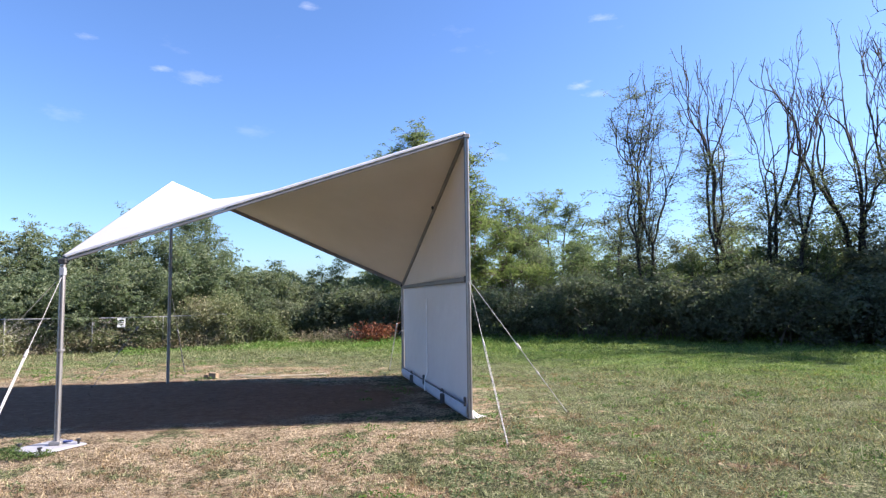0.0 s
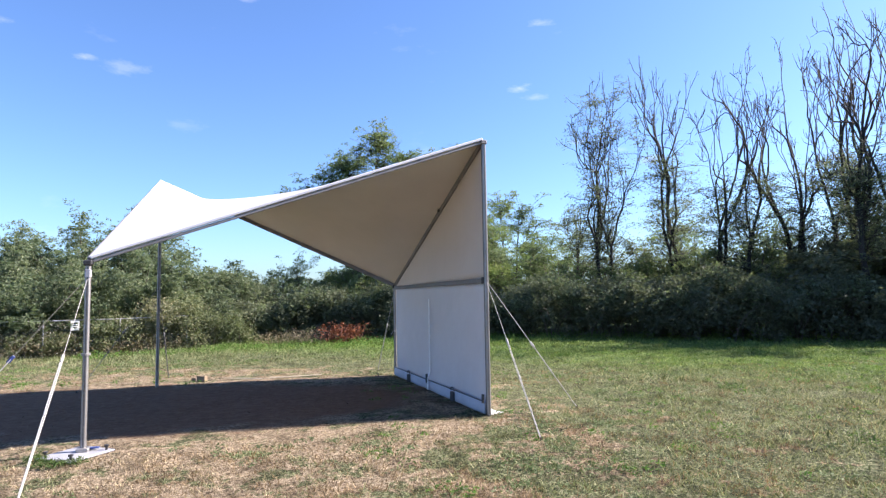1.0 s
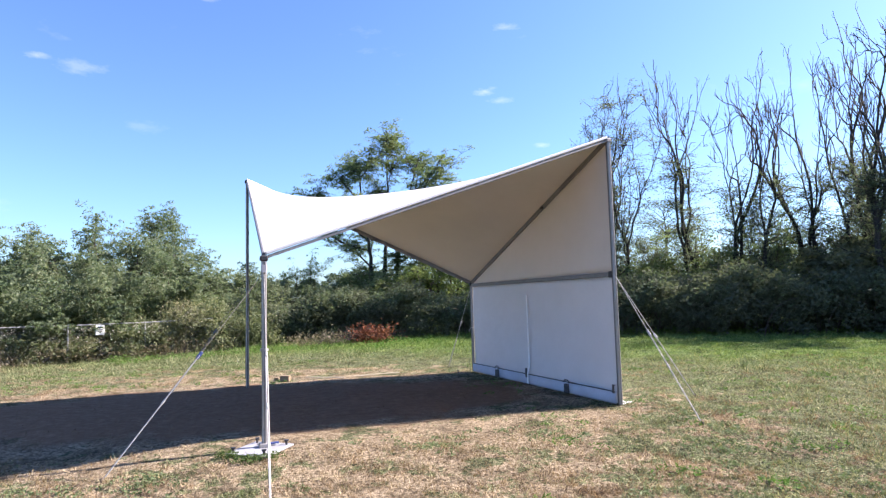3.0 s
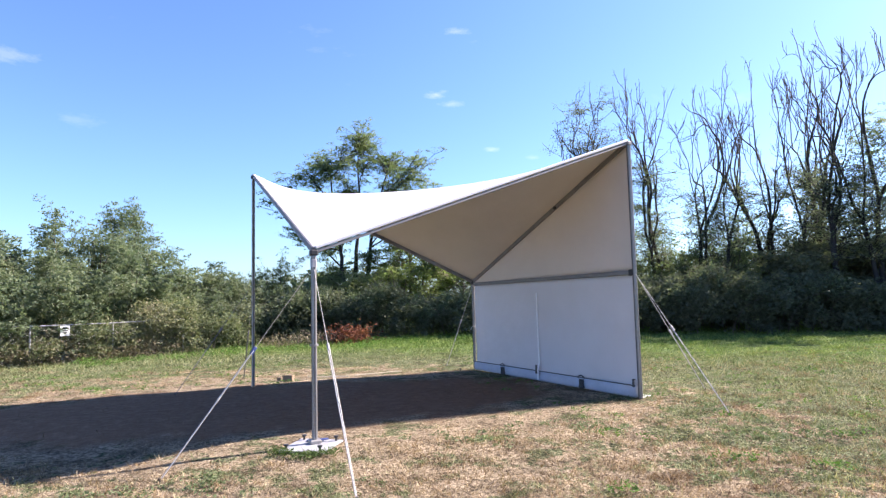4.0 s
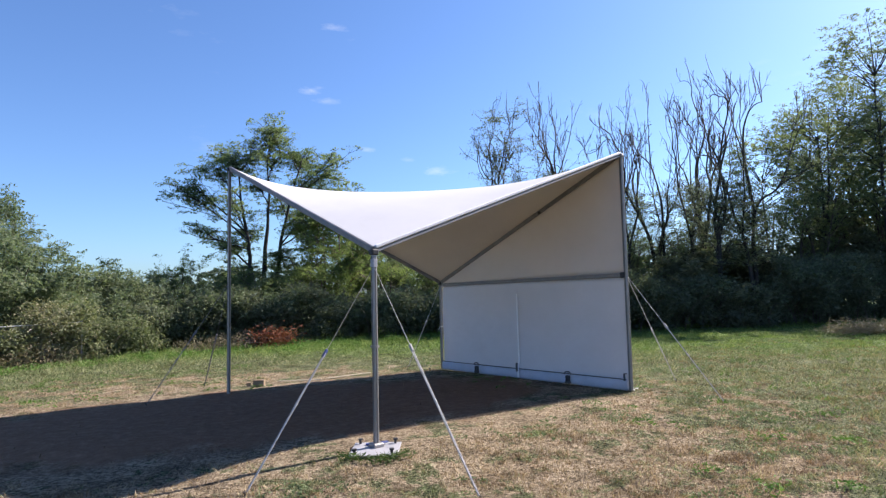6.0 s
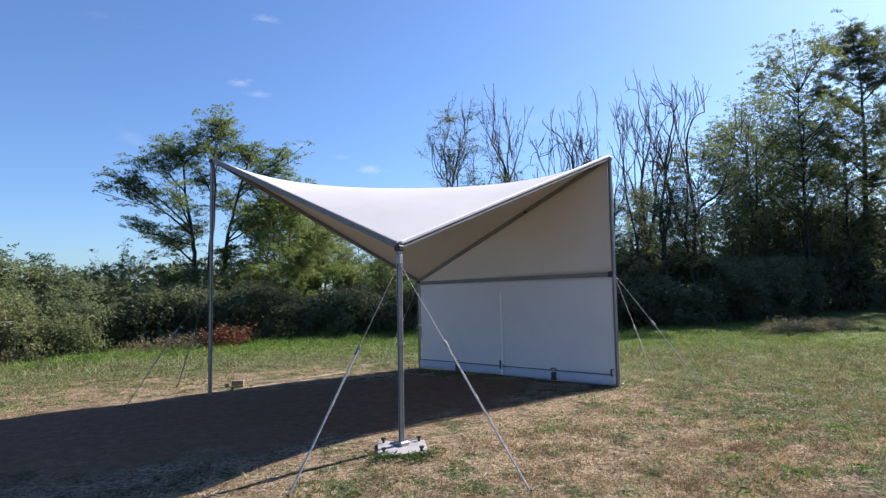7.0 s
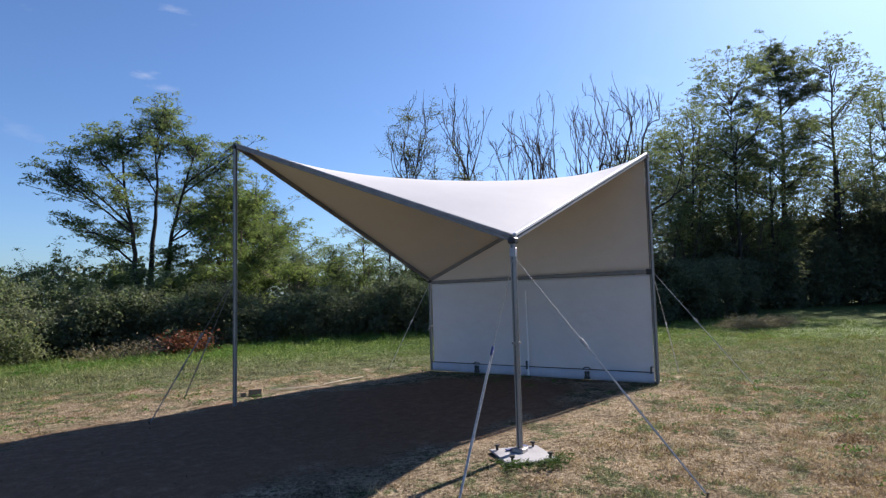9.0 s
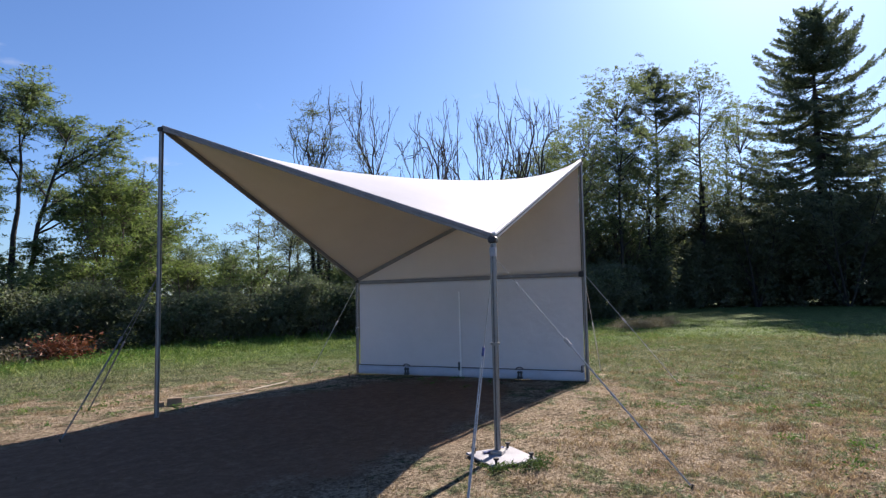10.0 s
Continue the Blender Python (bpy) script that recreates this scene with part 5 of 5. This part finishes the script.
bough_tree(450, 36.2, 18.8, 19.7, NEEDLES, ((0.0, 0.2),),
           ((0.1, 18.8, 1.00), (1.0, 18.2, 0.94), (-1.0, 17.9, 0.94), (1.9, 16.9, 0.94), (-1.8, 16.6, 0.94), (0.2, 16.9, 1.00), (2.4, 15.2, 0.88), (-2.2, 14.8, 0.88), (0.9, 15.2, 0.88), (-0.9, 14.1, 0.88),
            (2.5, 13.0, 0.88), (-2.5, 12.5, 0.88), (1.4, 11.5, 0.88), (-1.5, 10.7, 0.88), (2.4, 10.0, 0.75), (-2.2, 9.0, 0.75), (0.8, 8.4, 0.75)),
           "tall dark pine with clumped needles", "pine_tree", BARK_DARK, 0.012, (0.22, 0.040), -67.5, 22)
fir(500, 46.9, 8.9, 25.0, 20.0, "great dark fir tree at the wood's edge")
for i, (x, y, h, w) in enumerate(((14.6, 19.9, 3.4, 3.2), (17.2, 18.6, 3.4, 3.2), (28.2, 20.3, 5.7, 4.8), (34.0, 17.6, 6.6, 5.5), (35.5, 11.8, 9.4, 8.0), (37.7, 6.8, 9.5, 8.8), (37.9, 14.8, 8.5, 8.1),
                                  (41.0, 6.0, 9.3, 9.4), (43.5, -1.7, 9.3, 10.0), (34.1, 23.9, 7.8, 7.5), (42.2, 24.6, 8.6, 8.8), (47.2, 10.8, 9.9, 10.0), (18.8, 19.6, 3.8, 4.0))):
    tree(520 + i, "shrub", x, y, h, w, LEAF_WOOD, 20000, (0.20, 0.11), 0.36, "dark shaded understorey shrub at the wood's edge", "shrub", "understorey_shrub", levels=(1, 2), bark=BARK_DARK, group="understorey shrubs")

# undergrowth between and behind the bare trees
for i, (x, y, h, w, mat) in enumerate(((6.4, 28.6, 4.2, 3.4, LEAF_LOCUST), (7.4, 25.2, 3.9, 3.0, LEAF_LOCUST), (10.2, 25.5, 4.2, 3.4, LEAF_LOCUST), (11.8, 22.8, 3.8, 3.0, LEAF_LOCUST), (13.6, 22.6, 4.4, 3.2, LEAF_LOCUST),
                                       (15.4, 23.6, 4.8, 3.8, LEAF_LOCUST), (17.2, 21.6, 4.8, 4.0, LEAF_RIGHT), (14.0, 20.6, 3.4, 3.0, LEAF_RIGHT), (16.6, 19.6, 4.0, 3.4, LEAF_RIGHT), (13.0, 26.6, 5.2, 3.6, LEAF_LOCUST), (16.6, 26.4, 6.4, 4.4, LEAF_LOCUST),
                                       (26.7, 30.0, 8.6, 6.2, LEAF_RIGHT), (30.2, 27.1, 8.8, 6.8, LEAF_RIGHT), (29.5, 22.5, 9.5, 6.2, LEAF_RIGHT), (34.7, 19.6, 9.6, 7.0, LEAF_RIGHT), (38.5, 16.0, 10.5, 7.5, LEAF_WOOD), (44.1, 19.6, 11.8, 8.8, LEAF_RIGHT),
                                       (47.9, 15.2, 11.8, 9.4, LEAF_WOOD), (25.2, 20.7, 7.5, 4.5, LEAF_RIGHT), (29.2, 18.6, 8.8, 5.5, LEAF_RIGHT))):
    tree(560 + i, "shrub", x, y, h, w, mat, 6500 if i < 11 else 11500, (0.13, 0.068), 0.30, "leafy undergrowth tree among the bare stems", "tree", "undergrowth_tree", levels=(1, 2), group="undergrowth trees")
a = np.linspace(radians(-62), radians(125), 40)
thicket(600, [(95 * math.sin(v) + 4 * math.sin(7 * v), 95 * math.cos(v) + 9 + 5 * math.sin(5 * v)) for v in a], 6.0, [6.5 + 1.6 * math.sin(9 * v) for v in a], 40000, LEAF_FAR, (0.9, 0.6),
        "far_woods", "distant belt of dark green woods", "woods", 0.5, True, 20)
thicket(601, ((28.2, 18.3), (33.2, 16.5), (37.2, 12.1), (39.7, 5.8), (42.2, -6.7)), 2.2, (3.4, 4.2, 5.2, 5.8, 5.8), 60000, LEAF_WOOD, (0.25, 0.17), "wood_edge", "dark shaded thicket at the wood's edge", "thicket", 0.6, True, 60)
thicket(602, ((31.0, 19.1), (36.0, 17.1), (41.0, 12.1), (43.5, 5.8), (47.2, -6.7)), 2.4, (4.6, 5.4, 6.0, 6.2, 6.2), 48000, LEAF_WOOD, (0.34, 0.23), "wood_thicket", "dark thicket inside the wood", "thicket", 0.6, True, 40)


# ---- field details ----
def blades(rng, x, y, tall, wide):
    n = len(x)
    z = rough_lie(x, y)
    a, lean = rng.uniform(0, 2 * np.pi, n), rng.normal(0, 0.75, (n, 2)) * tall[:, None]
    b = np.stack([x, y, z - 0.004], -1)
    side = np.stack([np.cos(a), np.sin(a), np.zeros(n)], -1) * wide[:, None]
    tip = b + np.concatenate([lean, tall[:, None]], 1)
    V = np.stack([b - side, b + side, tip], 1).reshape(-1, 3)
    return V, np.arange(3 * n).reshape(n, 3)


def make_grass():
    rng = np.random.default_rng(7)
    # short dry turf round the tent, denser where the camera passes
    n = 320000
    y = 1.6 + 15.6 * rng.random(n) ** 1.8
    x = rng.uniform(-15, 14, n)
    keep = ~((np.abs(x + 4.645) < 0.24) & (np.abs(y - 6.24) < 0.24))
    keep &= rng.random(n) < 0.04 + 0.96 * smooth_step(2.4, 4.0, np.hypot(0.55 * (x + 4.6), y - 9.4))
    x, y = x[keep], y[keep]
    tuft = np.sin(x * 3.1 + 1.7 * np.sin(y * 2.3)) * np.sin(y * 3.7 + 1.3 * np.sin(x * 1.9))
    tall = rng.gamma(2.6, 0.0065, len(x)) * (1 + 0.6 * tuft)
    V, F = blades(rng, x, y, tall, rng.uniform(0.004, 0.009, len(x)))
    tagged(new("short_grass", raw_mesh("short_grass", V, F, BLADES)), "short dry straw-coloured mown grass", "grass", kind="stuff")
    # longer green grass towards the hedge
    n = 170000
    x = rng.uniform(-17, 20, n)
    y = 24.2 - 9.0 * rng.random(n) ** 1.5
    tall = rng.gamma(2.6, 0.034, n) * (0.35 + 0.65 * smooth_step(15, 23, y)) * (1 + 0.6 * np.sin(x * 2.3 + np.sin(y * 3.1)) * np.sin(y * 2.9 + 1.3 * np.sin(x * 1.7)))
    V, F = blades(rng, x, y, tall, rng.uniform(0.006, 0.012, n))
    tagged(new("long_grass", raw_mesh("long_grass", V, F, BLADES)), "longer green grass in front of the hedge", "grass", kind="stuff")


def make_rough_grass():
    """Rougher, unmown grass to the east."""
    rng = np.random.default_rng(9)
    n = 52000
    x, y = rng.uniform(3.0, 21.0, n), rng.uniform(1.0, 17.0, n)
    lump = np.sin(x * 2.1 + 1.4 * np.sin(y * 1.7)) * np.sin(y * 2.6 + 1.1 * np.sin(x * 1.3))
    keep = rng.random(n) < 0.35 + 0.65 * (lump > 0.1)
    x, y, lump = x[keep], y[keep], lump[keep]
    tall = rng.gamma(3.0, 0.017, len(x)) * (1 + 0.7 * lump)
    V, F = blades(rng, x, y, tall, rng.uniform(0.006, 0.011, len(x)))
    tagged(new("rough_grass", raw_mesh("rough_grass", V, F, BLADES)), "rough half-green grass on the open field", "grass", kind="stuff")


def make_tufts():
    """Coarser clumps of longer blades that give the mown turf its uneven nap."""
    rng = np.random.default_rng(8)
    n, per = 13000, 18
    cy = 3.4 + 13.0 * rng.random(n) ** 1.4
    cx = rng.uniform(-13, 12, n)
    keep = ~((np.abs(cx + 4.645) < 0.4) & (np.abs(cy - 6.24) < 0.4))
    keep &= rng.random(n) < smooth_step(2.4, 4.0, np.hypot(0.55 * (cx + 4.6), cy - 9.4))
    cx, cy = cx[keep], cy[keep]
    r = rng.uniform(0.03, 0.13, len(cx))
    x = (cx[:, None] + rng.normal(0, 1, (len(cx), per)) * r[:, None]).ravel()
    y = (cy[:, None] + rng.normal(0, 1, (len(cx), per)) * r[:, None]).ravel()
    tall = rng.gamma(4.0, 0.0062, len(x)) * np.repeat(rng.uniform(0.5, 1.7, len(cx)), per)
    V, F = blades(rng, x, y, tall, rng.uniform(0.004, 0.008, len(x)))
    tagged(new("grass_tufts", raw_mesh("grass_tufts", V, F, BLADES)), "uneven tufts of half-dry grass", "grass", kind="stuff")


def make_stalks():
    """Clumps of dead upright stalks left by the mower, russet and straw."""
    rng = np.random.default_rng(10)
    n, per = 4200, 16
    cx, cy = rng.uniform(-10, 13, n), 2.6 + 10.0 * rng.random(n) ** 1.2
    keep = (np.hypot(0.55 * (cx + 4.6), cy - 9.4) > 3.3) & (np.sin(cx * 1.3 + 2.1 * np.sin(cy * 0.9)) + np.sin(cy * 1.7 + cx * 0.6) > -0.3)
    cx, cy = cx[keep], cy[keep]
    r = rng.uniform(0.03, 0.11, len(cx))
    x = (cx[:, None] + rng.normal(0, 1, (len(cx), per)) * r[:, None]).ravel()
    y = (cy[:, None] + rng.normal(0, 1, (len(cx), per)) * r[:, None]).ravel()
    tall = rng.gamma(5.0, 0.0065, len(x)) * np.repeat(rng.uniform(0.5, 1.5, len(cx)), per)
    V, F = blades(rng, x, y, tall, rng.uniform(0.003, 0.006, len(x)))
    tagged(new("dry_stalks", raw_mesh("dry_stalks", V, F, LEAF_RUSSET)), "clumps of dead russet grass stalks", "grass", kind="stuff")


make_grass()
make_rough_grass()
make_stalks()
make_tufts()


def make_fence():
    posts = ((-20.6, 16.8), (-18.4, 18.4), (-16.2, 20.0), (-14.0, 21.6), (-11.8, 22.7), (-9.6, 23.6))
    fence = thing("wire_fence", (posts[2][0], posts[2][1], float(lie(*posts[2]))), "low galvanised chain-link fence with top rail", "fence")
    o = fence.location
    tops = []
    for x, y in posts:
        z = float(lie(x, y))
        bm = bmesh.new()
        rod(bm, Vector((x, y, z - 0.2)) - o, Vector((x, y, z + 1.40)) - o, 0.028)
        part("fence_post", bm, GALV, fence)
        tops.append(Vector((x, y, z + 1.36)) - o)
    for p, q in zip(tops, tops[1:]):
        bm = bmesh.new()
        rod(bm, p, q, 0.021)
        part("top_rail", bm, GALV, fence)
        # mesh of crossing wires
        L = (q - p).length
        V, F, n = [], [], int(L / 0.085)
        d = (q - p) / n
        for i in range(n + 14):
            for way in (1, -1):
                s0, s1 = i - 14 if way > 0 else i, i if way > 0 else i - 14
                ta, tb = (0.0, 1.0)
                if s0 < 0: ta = -s0 / 14
                if s0 > n: ta = (s0 - n) / 14
                if s1 > n: tb = (n - s0) / (s1 - s0)
                if s1 < 0: tb = s0 / 14
                if tb <= ta:
                    continue
                a = p + d * (s0 + (s1 - s0) * ta) - Vector((0, 0, 1.3 * ta))
                b = p + d * (s0 + (s1 - s0) * tb) - Vector((0, 0, 1.3 * tb))
                k = len(V)
                w = Vector((0, 0, 0.0022))
                u = Vector((-d.y, d.x, 0)).normalized() * 0.0022
                V += [a - w, a + u, a + w, b - w, b + u, b + w]
                F += [(k, k + 1, k + 4, k + 3), (k + 1, k + 2, k + 5, k + 4), (k + 2, k, k + 3, k + 5)]
        part_of("chain_link", raw_mesh("chain_link", V, F, GALV), fence)
    bm = bmesh.new()
    d = (tops[4] - tops[3]).normalized()
    c = tops[3].lerp(tops[4], 0.40) + Vector((d.y, -d.x, 0)) * 0.05 + Vector((0, 0, -0.2))
    box(bm, c, (0.28, 0.012, 0.36), aim(d), 0.004)
    tagged(part("fence_sign", bm, SIGN, fence), "small white metal sign wired to the fence")
    for z, w, h in ((0.09, 0.16, 0.05), (0.0, 0.18, 0.03), (-0.06, 0.14, 0.03)):
        bm = bmesh.new()
        box(bm, c + Vector((d.y, -d.x, 0)) * 0.009 + Vector((0, 0, z)), (w, 0.004, h), aim(d))
        part("sign_bar", bm, DARK, bpy.data.objects["fence_sign"])
    return fence


make_fence()


def make_brush():
    rng = np.random.default_rng(21)
    x, y = -3.3, 22.9
    root = thing("brush_pile", (x, y, float(lie(x, y))), "heap of cut branches with dead red-brown leaves", "brush pile")
    limbs = []
    for i in range(70):
        a, L = rng.uniform(0, 2 * math.pi), rng.uniform(0.5, 1.2)
        p0 = np.array((rng.normal(-0.3, 0.6), rng.normal(0, 0.35), rng.uniform(0.02, 0.3)))
        w = np.linspace(0, 1, 5)[:, None]
        limbs.append((p0 + w * L * np.array((math.cos(a), math.sin(a), rng.uniform(0.0, 0.5))) + rng.normal(0, 0.03, (5, 3)), np.linspace(0.013, 0.004, 5), 3))
    V, F = tubes(limbs)
    part_of("brushwood", raw_mesh("brushwood", V, F, BARK, True), root)
    n = 1500
    p = rng.normal(0, 1, (n, 3)) * np.array((0.40, 0.32, 0.19)) + np.array((0, 0, 0.27))
    p[:, 2] = np.abs(p[:, 2])
    V, F = leaves(rng, p, 0.15, 0.07, 0.3, 0.2)
    part_of("dead_leaves", raw_mesh("dead_leaves", V, F, LEAF_RED), root, "dead red-brown leaves")


make_brush()
thicket(22, ((-6.6, 23.0), (-5.4, 22.9), (-4.2, 22.8)), 0.5, (0.25, 0.42, 0.35), 1500, LEAF_DRY, (0.12, 0.03), "cut_brush", "grey dry cut brush lying before the hedge", "brush", 0.5, True, 60)

# wooden block and a pale stick beside the tall post
bx, by = -5.16, 12.02
block = thing("wooden_block", (bx, by, float(rough_lie(bx, by))), "weathered wooden block on dry grass", "block")
bm = bmesh.new()
box(bm, (0, 0, 0.062), (0.22, 0.09, 0.12), Matrix.Rotation(radians(-27), 3, "Z"), 0.008)
part("block_body", bm, WOOD, block)
bm = bmesh.new()
box(bm, (-0.19, 0.06, 0.04), (0.08, 0.08, 0.08), Matrix.Rotation(radians(-10), 3, "Z"), 0.006)
part("block_end", bm, WOOD, block)

lath = thing("wooden_lath", (-4.1, 12.02, float(rough_lie(-4.1, 12.02))), "thin pale wooden laths lying on the grass", "lath")
for name, x, y, long, turn in (("lath_body", -0.25, 0.17, 0.9, -17.0), ("lath_strip", 0.85, 0.32, 1.1, 16.0)):
    bm = bmesh.new()
    box(bm, (x, y, 0.022), (long, 0.022, 0.016), Matrix.Rotation(radians(turn), 3, "Z"), 0.003)
    part(name, bm, PALE, lath)


def weeds(seed, spots, name, label, mat, leaf, per, low=0.02):
    """Low leafy weeds: rosettes of small leaves close to the ground."""
    rng = np.random.default_rng(seed)
    P = []
    for x, y, r, h in spots:
        n = int(per * r * r / 0.04) + 12
        a, q = rng.uniform(0, 2 * np.pi, n), np.sqrt(rng.random(n)) * r
        p = np.stack([x + q * np.cos(a), y + q * np.sin(a), rng.uniform(0.2, 1, n) * h * (1.1 - q / r * 0.7)], -1)
        p[:, 2] += rough_lie(p[:, 0], p[:, 1]) + low
        P.append(p)
    V, F = leaves(rng, np.concatenate(P), leaf[0], leaf[1], -0.2, 0.4)
    return tagged(new(name, raw_mesh(name, V, F, mat)), label, "weeds", kind="stuff")


rng_w = np.random.default_rng(31)
spots = []
for i in range(26):
    a = radians(rng_w.uniform(178, 305))
    r = rng_w.uniform(0.36, 0.46)
    spots.append((-4.645 + r * math.cos(a), 6.24 + r * math.sin(a), 0.10, 0.06))
weeds(32, spots, "plate_grass", "fresh green grass tuft against the base plate", LEAF_TUFT, (0.08, 0.012), 34)
spots = [(rng_w.uniform(-1.5, 8), rng_w.uniform(3.0, 9.5), rng_w.uniform(0.05, 0.2), rng_w.uniform(0.03, 0.09)) for i in range(60)]
spots += [(rng_w.uniform(-13, -5), rng_w.uniform(11.6, 17), rng_w.uniform(0.08, 0.3), rng_w.uniform(0.04, 0.1)) for i in range(60)]
spots += [(rng_w.uniform(-2, 14), rng_w.uniform(9.5, 18), rng_w.uniform(0.08, 0.3), rng_w.uniform(0.04, 0.1)) for i in range(90)]
for x, y, r, h in ((-2.88, 3.44, 0.16, 0.10), (-1.81, 3.46, 0.15, 0.12), (-0.41, 4.7, 0.22, 0.07), (-1.98, 4.11, 0.14, 0.05), (-1.3, 3.25, 0.12, 0.08), (0.3, 4.2, 0.18, 0.08), (1.4, 5.2, 0.2, 0.08)):
    spots += [(x + rng_w.normal(0, 0.6 * r), y + rng_w.normal(0, 0.5 * r), 0.6 * r, h) for i in range(4)]
weeds(33, spots, "field_weeds", "scattered low green weeds in dry turf", LEAF_WEED, (0.06, 0.02), 22)
spots = [(rng_w.uniform(-13, 15), 21.4 + rng_w.normal(0, 0.9), rng_w.uniform(0.2, 0.5), rng_w.uniform(0.12, 0.32)) for i in range(170)]
weeds(34, spots, "hedge_weeds", "lush green weeds along the hedge foot", LEAF_WEED, (0.075, 0.04), 16)
spots = [(15.6 + rng_w.normal(0, 1.0), 12.2 + rng_w.normal(0, 0.45), rng_w.uniform(0.2, 0.45), rng_w.uniform(0.2, 0.6)) for i in range(64)]
weeds(35, spots, "dry_weeds", "grey dry seeding weeds at the wood's edge", LEAF_DRY, (0.18, 0.024), 28)
spots = []
for i in range(120):                # drifts of creeping weeds, thickest east of the tent
    cx, cy = rng_w.uniform(-3.5, 11), 2.4 + 10.5 * rng_w.random() ** 1.2
    if math.hypot(cx + 2.4, cy - 9.6) < 3.2:
        continue
    for k in range(rng_w.integers(4, 10)):
        spots.append((cx + rng_w.normal(0, 0.28), cy + rng_w.normal(0, 0.2), rng_w.uniform(0.05, 0.16), rng_w.uniform(0.025, 0.06)))
for i in range(34):
    cx, cy = rng_w.uniform(-11, -4), rng_w.uniform(3.2, 5.6)
    for k in range(rng_w.integers(2, 7)):
        spots.append((cx + rng_w.normal(0, 0.22), cy + rng_w.normal(0, 0.16), rng_w.uniform(0.05, 0.13), rng_w.uniform(0.02, 0.05)))
weeds(36, spots, "creeping_weeds", "grey-green creeping weeds in drifts over dry turf", LEAF_CREEP, (0.040, 0.020), 60, 0.006)
